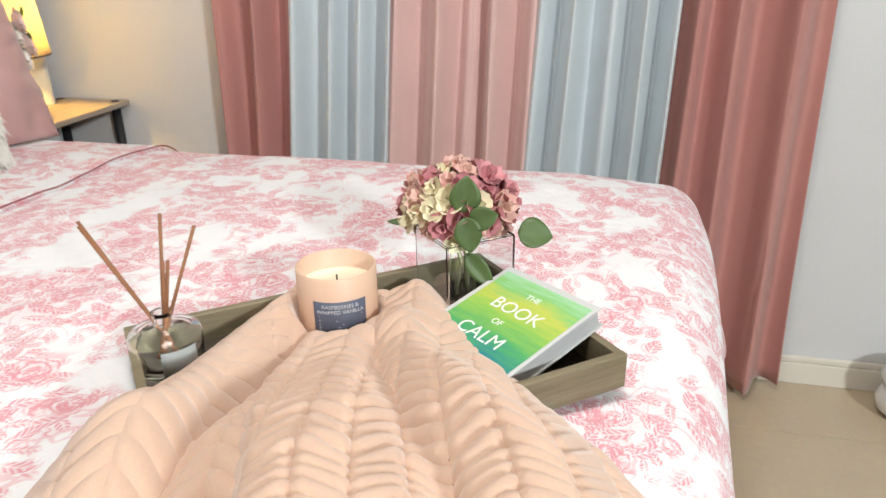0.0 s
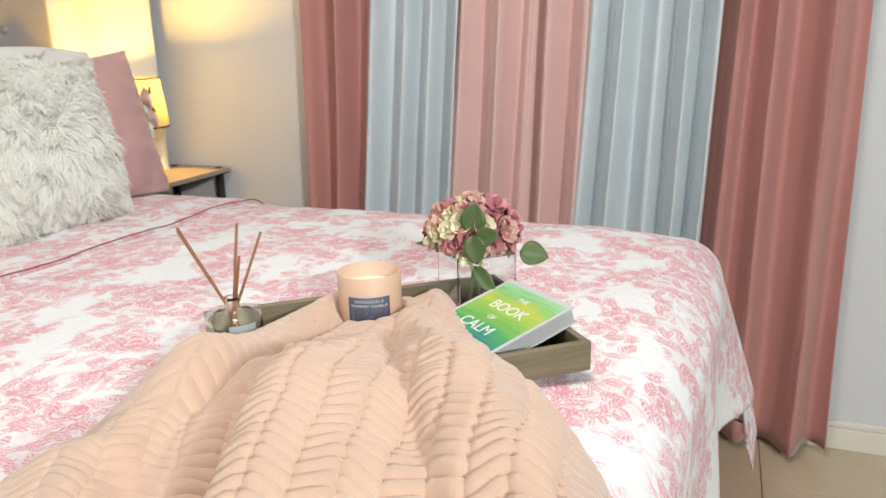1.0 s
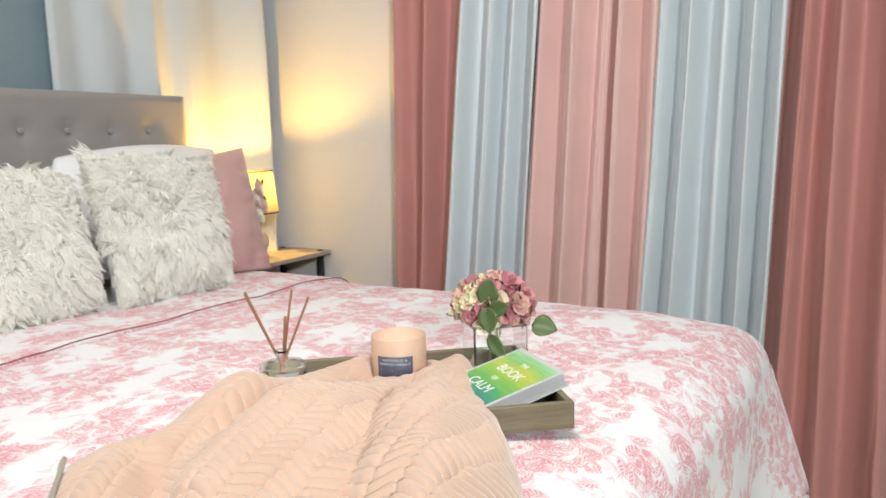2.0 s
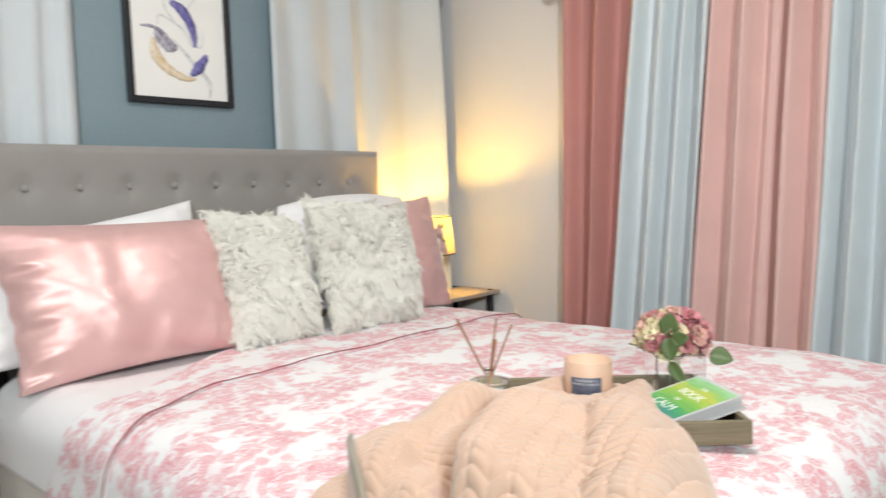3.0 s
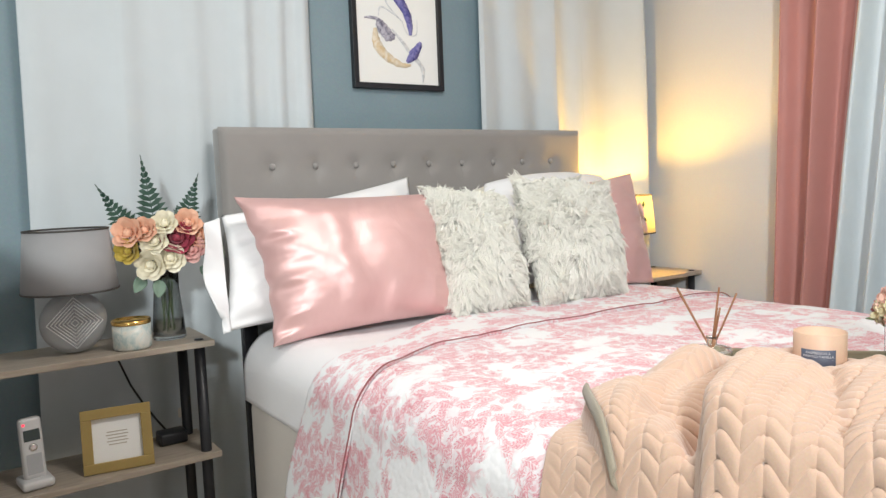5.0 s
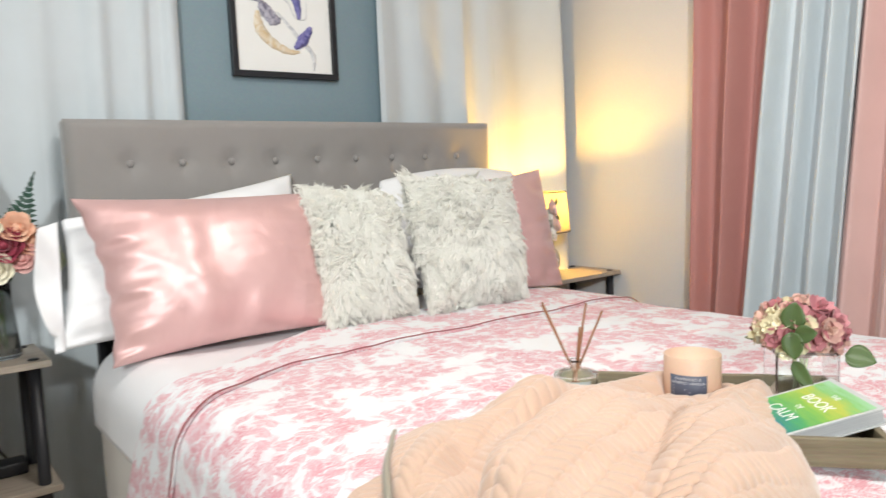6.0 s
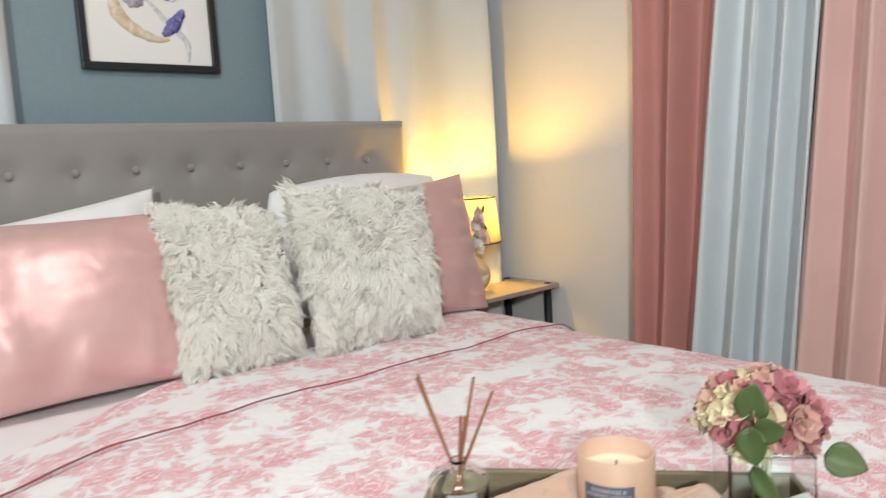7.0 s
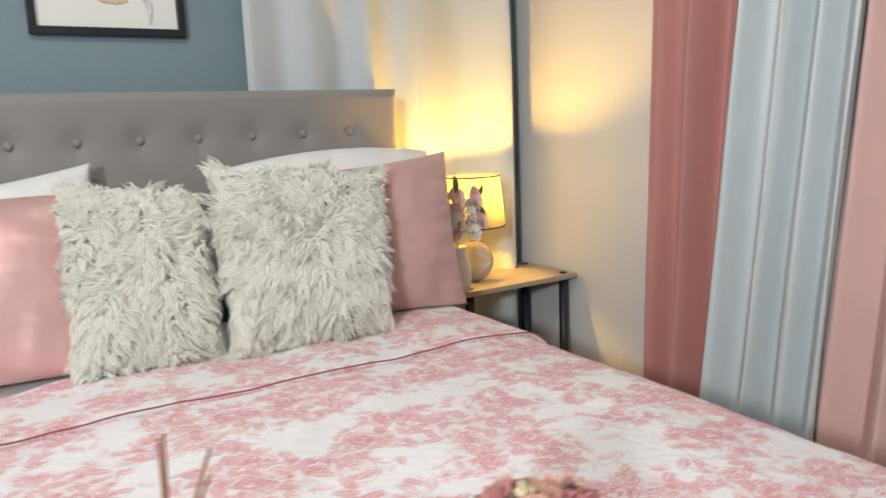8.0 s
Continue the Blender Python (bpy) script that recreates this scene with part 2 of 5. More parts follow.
def plush_material():
    m = material("peach_plush", (0.72, 0.47, 0.34), 0.75, sheen=0.5)
    n = Nodes(m)
    v = n.coord()
    slow, fine = n.noise(v, 14.0, 4), n.noise(v, 420.0, 3)
    n.put(n.out, "Base Color", n.mix(0.2, n.mix(slow.outputs[0], (0.56, 0.37, 0.27), (0.65, 0.46, 0.35)), fine.outputs[1], "SOFT_LIGHT"))
    n.bump(fine.outputs[0], 0.3, 0.0012)
    return m


M["plush"] = plush_material()

# ---- building helpers ----


def obj_from(name, bm, mat, parent=None, label="", smooth=True):
    me = bpy.data.meshes.new(name)
    bm.normal_update()
    bm.to_mesh(me)
    bm.free()
    me.materials.append(mat)
    if smooth:
        me.shade_smooth()
    ob = new(name, me)
    if parent is not None:
        ob.parent = parent
    if label:
        ob["label"] = label
    return ob


def part(name, bm, mat, parent, label="", smooth=True):
    return obj_from(name, bm, mat, parent, label, smooth)


def thing(name, label, category, m=None, group="", kind=""):
    e = new(name)
    e.empty_display_size = 0.05
    if m is not None:
        e.matrix_world = m
    return tagged(e, label, category, group, kind)


def flat_shade(ob):
    ob.data.shade_flat()
    return ob


def box_bm(x0, x1, y0, y1, z0, z1, bevel=0.0, seg=2):
    bm = bmesh.new()
    bmesh.ops.create_cube(bm, size=1, matrix=Matrix.LocRotScale(((x0 + x1) / 2, (y0 + y1) / 2, (z0 + z1) / 2), None, (x1 - x0, y1 - y0, z1 - z0)))
    if bevel:
        bmesh.ops.bevel(bm, geom=bm.edges[:], offset=bevel, segments=seg, affect="EDGES", profile=0.5)
    return bm


def lathe_bm(profile, seg=40, cx=0.0, cy=0.0, wobble=None):
    """Turn a list of (radius, height) round the upright axis."""
    bm = bmesh.new()
    rings = []
    for r, z in profile:
        if r < 1e-6:
            rings.append([bm.verts.new((cx, cy, z))])
        else:
            ring = []
            for i in range(seg):
                a = 2 * math.pi * i / seg
                k = wobble(a, z) if wobble else 1
                ring.append(bm.verts.new((cx + r * k * math.cos(a), cy + r * k * math.sin(a), z)))
            rings.append(ring)
    for a, b in zip(rings, rings[1:]):
        for i in range(seg):
            j = (i + 1) % seg
            if len(a) == 1 and len(b) > 1:
                bm.faces.new((a[0], b[j], b[i]))
            elif len(b) == 1 and len(a) > 1:
                bm.faces.new((a[i], a[j], b[0]))
            elif len(a) > 1:
                bm.faces.new((a[i], a[j], b[j], b[i]))
    bmesh.ops.recalc_face_normals(bm, faces=bm.faces[:])
    return bm


def tube_bm(points, radius, seg=8, taper=1.0):
    bm = bmesh.new()
    pts = [Vector(p) for p in points]
    rings = []
    for i, p in enumerate(pts):
        d = (pts[min(i + 1, len(pts) - 1)] - pts[max(i - 1, 0)]).normalized()
        side = d.orthogonal().normalized()
        up = d.cross(side)
        r = radius * (1 + (taper - 1) * i / max(1, len(pts) - 1))
        rings.append([bm.verts.new(p + r * (math.cos(2 * math.pi * k / seg) * side + math.sin(2 * math.pi * k / seg) * up)) for k in range(seg)])
    for a, b in zip(rings, rings[1:]):
        best = min(range(seg), key=lambda s: sum((a[k].co - b[(k + s) % seg].co).length for k in range(seg)))
        for k in range(seg):
            bm.faces.new((a[k], a[(k + 1) % seg], b[(k + 1 + best) % seg], b[(k + best) % seg]))
    bm.faces.new(rings[0][::-1])
    bm.faces.new(rings[-1])
    bmesh.ops.recalc_face_normals(bm, faces=bm.faces[:])
    return bm


def sheet_bm(f, nu, nv, metres=None):
    """A grid of f(u, v), u and v from 0 to 1; metres: the cloth's size, for its print."""
    bm = bmesh.new()
    uv = bm.loops.layers.uv.new("cloth") if metres else None
    rows = [[bm.verts.new(f(i / nu, j / nv)) for i in range(nu + 1)] for j in range(nv + 1)]
    for j, (a, b) in enumerate(zip(rows, rows[1:])):
        for i in range(nu):
            face = bm.faces.new((a[i], a[i + 1], b[i + 1], b[i]))
            if uv:
                for loop, (p, q) in zip(face.loops, ((i, j), (i + 1, j), (i + 1, j + 1), (i, j + 1))):
                    loop[uv].uv = (p / nu * metres[0] + metres[2], q / nv * metres[1] + metres[3])
    return bm


def thick(ob, d, offset=-1.0):
    s = ob.modifiers.new("solid", "SOLIDIFY")
    s.thickness, s.offset = d, offset
    return ob


def n3(x, y, z=0.0):
    return noise.noise(Vector((x, y, z)))


# ---- the room ----
WALL_X, WALL_Y = 1.22, 0.06


def wall(name, x0, x1, y0, y1, z0, z1, mat, label):
    return tagged(obj_from(name, box_bm(x0, x1, y0, y1, z0, z1), mat, smooth=False), label, "wall", kind="structure")


wall("wall_north", -4.6, WALL_X + 0.12, WALL_Y, WALL_Y + 0.12, 0, 2.5, M["wall_grey"], "blue-grey painted wall behind the bed")
wall("wall_east", WALL_X, WALL_X + 0.12, -5.6, WALL_Y, 0, 2.5, M["wall_pale"], "pale grey painted wall behind the pink curtains")
wall("wall_west", -4.72, -4.6, -5.6, WALL_Y + 0.12, 0, 2.5, M["wall_grey"], "blue-grey painted wall closing the room")
wall("wall_south", -4.6, WALL_X + 0.12, -5.72, -5.6, 0, 2.5, M["wall_grey"], "blue-grey painted wall closing the room")
# unseen half wall, added to keep ceiling_lamp's light off the lower shelves
wall("shade_partition", -1.62, -1.50, -1.62, WALL_Y, 0, 1.22, M["wall_pale"], "added unseen half wall that shades the bedside table's lower shelves")
tagged(obj_from("ceiling", box_bm(-4.72, WALL_X + 0.12, -5.72, WALL_Y + 0.12, 2.5, 2.6), M["ceiling"], smooth=False), "plain white painted ceiling", "ceiling", kind="structure")
floor = tagged(obj_from("floor", box_bm(-4.72, WALL_X + 0.12, -5.72, WALL_Y + 0.12, -0.1, -0.004), M["grout"], smooth=False), "glossy cream tiled floor with thin joints", "floor", kind="structure")


def baseboard(name, x0, x1, y0, y1, top):
    b = thing(name, "white moulded baseboard along the wall", "baseboard", kind="structure")
    part("board", box_bm(x0, x1, y0, y1, 0, top - 0.02, 0.002), M["white_trim"], b, smooth=False)
    sx, sy = (x1 - x0 < y1 - y0), (y1 - y0 < x1 - x0)
    part("moulding", box_bm(x0 + 0.004 * sx, x1, y0 + 0.004 * sy, y1, top - 0.02, top, 0.004, 3), M["white_trim"], b)


baseboard("baseboard", WALL_X - 0.014, WALL_X, -5.6, WALL_Y - 0.014, 0.085)
baseboard("baseboard", -4.6, WALL_X - 0.014, WALL_Y - 0.014, WALL_Y, 0.085)


def curtain(label, mat, along, top_edges, low_edges, base, ridges, depth, top, bottom, seed, group, lean=0.2):
    """A hanging panel between edges given at its top and near its hem. ridges: (share of the width, half-width, push into the room)."""

    def f(u, v):
        z = top + (bottom - top) * v
        a0 = top_edges[0] + (low_edges[0] - top_edges[0]) * v
        a1 = top_edges[1] + (low_edges[1] - top_edges[1]) * v
        s = u + 0.02 * n3(u * 3 + seed, v * 1.1)
        # rounded pleats, pushed out at the ridges and falling back between them
        cs = [c + 0.030 * n3(c * 9 + seed, v * 1.3) for c, k, p in ridges]
        ps = [p for c, k, p in ridges]
        cs, ps = [2 * cs[0] - cs[1]] + cs + [2 * cs[-1] - cs[-2]], [ps[0]] + ps + [ps[-1]]
        m = max(q for q in range(len(cs) - 1) if cs[q] <= max(u, cs[0]))
        t = min(1, max(0, (u - cs[m]) / (cs[m + 1] - cs[m])))
        t += lean * math.sin(2 * math.pi * t) / 6.3
        w = (ps[m] + (ps[m + 1] - ps[m]) * t) * (0.5 + 0.5 * math.cos(2 * math.pi * t)) 
        w += 0.10 * math.sin(4 * math.pi * t + seed) * math.sin(math.pi * t) ** 2
        w *= 1 + 0.25 * n3(m * 3.1 + seed, v * 1.5)
        w += 0.10 * n3(u * 5 + seed, v * 0.9) + 0.03 * n3(u * 9, v * 4.0, seed)
        d = base - depth * w * (0.85 + 0.25 * v)
        c = a0 + (a1 - a0) * s + 0.005 * n3(v * 2.2, u * 4, seed)
        zz = z + (0.012 * n3(u * 5, seed) if v > 0.98 else 0)
        return (c, d, zz) if along == "x" else (d, c, zz)

    c = thing("curtain", label, "curtain", group=group)
    thick(part("panel", sheet_bm(f, 170, 44), mat, c), 0.003, 0)
    return c


RP = "drawn curtains along the pale wall"
PINK1 = [(0.04, 0.10, 0.7), (0.52, 0.13, 1.0), (0.97, 0.08, 0.6)]
GREY1 = [(0.05, 0.12, 1.0), (0.42, 0.085, 1.1), (0.70, 0.06, 0.9), (0.97, 0.08, 1.1)]
ROSE = [(0.05, 0.1, 0.8), (0.33, 0.10, 1.0), (0.55, 0.05, 0.4), (0.70, 0.08, 1.0), (0.95, 0.07, 0.9)]
GREY2 = [(0.03, 0.07, 0.9), (0.27, 0.07, 1.0), (0.55, 0.05, 0.8), (0.78, 0.09, 1.1), (0.97, 0.07, 1.0)]
PINK2 = [(0.16, 0.07, 0.8), (0.40, 0.10, 1.0), (0.76, 0.15, 1.2)]
TOP, HEM = 1.93, 0.03
curtain("dusty pink curtain panel hanging to the floor", M["pink_curtain"], "y", (-0.635, -0.935), (-0.610, -0.785), 1.175, PINK1, 0.095, TOP, HEM, 1.0, RP)
curtain("shiny silver-grey curtain panel hanging to the floor", M["grey_curtain"], "y", (-0.925, -1.19), (-0.765, -1.07), 1.175, GREY1, 0.082, TOP, HEM, 2.3, RP)
curtain("rose pink curtain panel hanging to the floor", M["rose_curtain"], "y", (-1.18, -1.545), (-1.06, -1.465), 1.175, ROSE, 0.080, TOP, HEM, 3.9, RP)
curtain("wider silver-grey curtain panel hanging to the floor", M["grey_curtain"], "y", (-1.535, -1.865), (-1.445, -1.805), 1.175, GREY2, 0.080, TOP, HEM, 5.2, RP)
curtain("dusty pink curtain panel with its hem just off the floor", M["pink_curtain"], "y", (-1.85, -2.17), (-1.79, -2.20), 1.175, PINK2, 0.07, TOP, HEM, 6.6, RP)
WP = "white curtains behind the headboard"
WHITE1 = [(0.03, 0.06, 0.5), (0.30, 0.08, 0.9), (0.52, 0.06, 0.6), (0.72, 0.07, 1.0), (0.88, 0.05, 0.8), (0.98, 0.04, 0.8)]
WHITE2 = [(0.02, 0.05, 0.8), (0.20, 0.10, 0.7), (0.42, 0.06, 1.2), (0.62, 0.09, 0.8), (0.985, 0.12, 3.1)]
curtain("white curtain panel beside the headboard", M["white_curtain"], "x", (-1.12, -0.345), (-1.17, -0.36), 0.03, WHITE1, 0.022, 2.03, 0.06, 1.4, WP)
curtain("white curtain panel lit by the bedside lamp", M["white_curtain"], "x", (0.305, 1.105), (0.30, 1.12), 0.03, WHITE2, 0.030, 2.03, 0.06, 4.4, WP)


def curtain_rod(label, a, b, rings):
    r = thing("curtain_rod", label, "curtain rod", group="curtain rods")
    a, b = Vector(a), Vector(b)
    d = (b - a).normalized()
    part("pole", tube_bm([a, (a + b) / 2, b], 0.011, 16), M["chrome"], r)
    for e, s in ((a, -1), (b, 1)):
        bm = bmesh.new()
        bmesh.ops.create_uvsphere(bm, u_segments=18, v_segments=12, radius=0.021, matrix=Matrix.Translation(e + d * s * 0.018))
        part("finial", bm, M["chrome"], r)
        wallward = Vector((0, 1, 0)) if abs(d.x) > 0.5 else Vector((1, 0, 0))
        q = e - d * s * 0.03
        part("bracket", tube_bm([q, q + wallward * 0.03, q + wallward * 0.062], 0.006, 10), M["black_metal"], r)
    for t in rings:
        c = a.lerp(b, t)
        turn = Matrix.Rotation(math.radians(90), 4, "Y" if abs(d.x) > 0.5 else "X")
        bm = lathe_bm([(0.018, -0.002), (0.025, -0.003), (0.027, 0), (0.025, 0.003), (0.018, 0.002), (0.018, -0.002)], 28)
        bmesh.ops.transform(bm, matrix=Matrix.Translation(c) @ turn, verts=bm.verts[:])
        part("grommet", bm, M["chrome"], r)


curtain_rod("nickel curtain rod with ball finials over the white panels", (-1.2, -0.002, 1.985), (1.14, -0.002, 1.985), (0.05, 0.12, 0.19, 0.26, 0.33, 0.68, 0.76, 0.84, 0.92, 0.97))
curtain_rod("nickel curtain rod with ball finials over the pink panels", (1.155, -2.24, 1.895), (1.155, -0.58, 1.895), (0.06, 0.18, 0.3, 0.42, 0.54, 0.66, 0.78, 0.9, 0.97))

# ---- the bed ----
BED_Z, BED_X, FOOT_Y = 0.78, 0.70, -1.90


def ease(a, b, t):
    t = min(1, max(0, (t - a) / (b - a)))
    return t * t * (3 - 2 * t)



def bed():
    b = thing("bed", "full-size bed with a button-tufted taupe headboard", "bed")
    # headboard: padded front with a row of buttons, wrapped edges
    bx, btn = 0.69, [0.135 * (i - 4) for i in range(9)]

    def front(u, v):
        x, z = -bx + 2 * bx * u, 0.84 + 0.48 * v
        y = -0.094
        for r, zz in ((0, 1.207), (1, 1.02)):
            for k in btn:
                d2 = ((x - k) / 0.030) ** 2 + ((z - zz) / 0.030) ** 2
                y += 0.011 * math.exp(-d2) + 0.005 * math.exp(-d2 / 7)
                if abs(z - zz) < 0.07 and z < zz:
                    y += 0.003 * math.exp(-(((x - k) / 0.007) ** 2)) * (1 - (zz - z) / 0.07)
        e = min(u * 2 * bx, (1 - u) * 2 * bx, v * 0.48, (1 - v) * 0.48)
        y += 0.018 * max(0, 1 - e / 0.022) ** 2
        return (x, y, z)

    part("headboard_front", sheet_bm(front, 220, 84), M["headboard"], b)
    part("headboard_back", box_bm(-bx + 0.001, bx - 0.001, -0.077, -0.02, 0.841, 1.319, 0.008, 3), M["headboard"], b)
    for k in btn:
        bm = bmesh.new()
        bmesh.ops.create_uvsphere(bm, u_segments=14, v_segments=8, radius=0.0095, matrix=Matrix.LocRotScale((k, -0.081, 1.207), None, (1, 0.6, 1)))
        part("button", bm, M["headboard"], b)
    for sx in (-1, 1):
        part("headboard_post", box_bm(sx * 0.63 - 0.022, sx * 0.63 + 0.022, -0.07, -0.045, 0.0, 0.85, 0.003), M["black_metal"], b, smooth=False)
        part("leg", box_bm(sx * 0.62 - 0.02, sx * 0.62 + 0.02, -1.8, -1.76, 0.0, 0.2, 0.003), M["black_metal"], b, smooth=False)
        part("side_rail", box_bm(sx * 0.665 - 0.012, sx * 0.665 + 0.012, -1.84, -0.09, 0.17, 0.215, 0.003), M["black_metal"], b, smooth=False)
    part("box_spring", box_bm(-0.695, 0.68, -1.86, -0.20, 0.2, 0.585, 0.025, 4), M["boxspring"], b)
    part("mattress", box_bm(-0.685, 0.675, -1.83, -0.21, 0.59, BED_Z - 0.045, 0.06, 6), M["sheet"], b)
    return b


bed()


def cover_surface(x_half, y_head, y_foot, top, drop_side, drop_foot, lift, seed, wav=1.0, flare=1.0):
    """A cloth laid over the mattress: s runs across from hem to hem, t from head to foot."""
    r = 0.10
    arc = r * math.pi / 2

    def bend(d, half):
        """Distance along the cloth from the middle -> (offset, fall)."""
        flat = half - r
        if d <= flat:
            return d, 0.0
        if d <= flat + arc:
            a = (d - flat) / r
            return flat + r * math.sin(a), r * (1 - math.cos(a))
        return half, r + (d - flat - arc)

    span = (x_half - r) + arc + drop_side
    ymid = (y_head + y_foot) / 2

    def f(u, v):
        s = (u * 2 - 1) * span
        ox, fx = bend(abs(s), x_half)
        x = math.copysign(ox, s)
        length = (y_head - y_foot - r) + arc + drop_foot
        t = v * length
        oy, fy = bend(t, y_head - y_foot)
        y = y_head - oy
        fall = max(fx, fy)
        z = top - fall
        if fx > 0 and fy > 0:
            z = top - math.hypot(fx, fy) if fx < r and fy < r else top - r - math.hypot(max(0, fx - r), max(0, fy - r)) * (1.12 if x > 0 else 0.9) if fx > r and fy > r else top - max(fx, fy)
        hang = max(0.0, fall - r)
        if fx > r:
            x += math.copysign(wav * (0.012 * math.sin(y * 17 + seed) + 0.018 * n3(y * 5, seed)) * min(1, hang / 0.25) + hang * flare * ((0.05 + 0.35 * ease(-0.8, -1.35, y)) if x < 0 else 0.12), s)
        if fy > r:
            y -= wav * (0.016 * math.sin(x * 13 + seed) + 0.02 * n3(x * 5, seed, 3)) * min(1, hang / 0.25) + 0.05 * hang
        # the foot edge runs a little askew and flares at the far corner
        y += 0.045 * (1 - ease(-0.4, 0.5, x)) * ease(-1.55, -1.85, y)
        if fy > r:
            y -= 0.22 * hang * ease(0.35, 0.7, x)
        z -= 0.016 * ease(0.45, 0.68, x) + 0.012 * ease(-1.6, -1.85, y)
        bumpy = 0.006 * n3(x * 4 + seed, y * 4) + 0.0025 * n3(x * 15, y * 15, seed)
        if fall < r:
            z += bumpy * (1 - fall / r) + lift
        return (x, y, z)

    return f


def sheet_thing():
    ob = obj_from("bed_sheet", sheet_bm(cover_surface(0.700, -0.205, -1.0, BED_Z - 0.018, 0.078, 0.0, 0, 2.0, 0.25, 0.0), 120, 60), M["fitted_sheet"])
    thick(ob, 0.004)
    return tagged(ob, "smooth white fitted sheet on the mattress", "bed sheet")


sheet_thing()


def coverlet():
    c = thing("coverlet", "white quilted coverlet printed with pink roses, top edge folded back", "coverlet")
    thick(part("cover", sheet_bm(cover_surface(0.705, -0.66, -1.885, BED_Z - 0.004, 0.34, 0.27, 0, 5.0), 240, 210, (2.05, 1.55, 0, 0)), M["toile"], c), 0.007, 1)
    # the folded-back band lies on top and ends in a rolled seam
    f = cover_surface(0.712, -0.45, -2.0, BED_Z + 0.004, 0.33, 0.0, 0, 5.0)

    def band(u, v):
        x, y, z = f(u, 0.05)
        s = (2 * u - 1)
        left = ease(-0.38, -0.66, s)
        head = -0.455 + 0.07 * ease(0.15, 0.6, s) - 0.20 * ease(-0.18, -0.55, s) + 0.14 * ease(-0.60, -0.95, s)
        seam = -0.742 - 0.11 * left + 0.08 * ease(-0.62, -0.95, s) + 0.006 * n3(x * 7, 2.0) - 0.02 * n3(s * 3.0, 5.0)
        y = head + (seam - head) * v
        z += 0.005 * n3(x * 4 + 5.0, y * 4) + 0.002 * n3(x * 15, y * 15, 5.0)
        e = min(v, 1 - v) * 0.29
        if e < 0.01:
            z -= 0.005 * (1 - e / 0.01)
        return (x, y, z)

    thick(part("folded_band", sheet_bm(band, 200, 40, (2.0, 0.29, 0.31, 3.7)), M["toile"], c), 0.006, 1)
    # the seam's dark rose also paints the shadow line along the fold
    pts = [Vector(band(i / 160, 1.0)) + Vector((0, -0.002, 0.0065)) for i in range(132)]
    part("seam", tube_bm(pts, 0.0018, 6), M["seam"], c)
    return c


M["seam"] = woven("rose_seam_and_shadow", (0.30, 0.085, 0.09), 0.8)
coverlet()


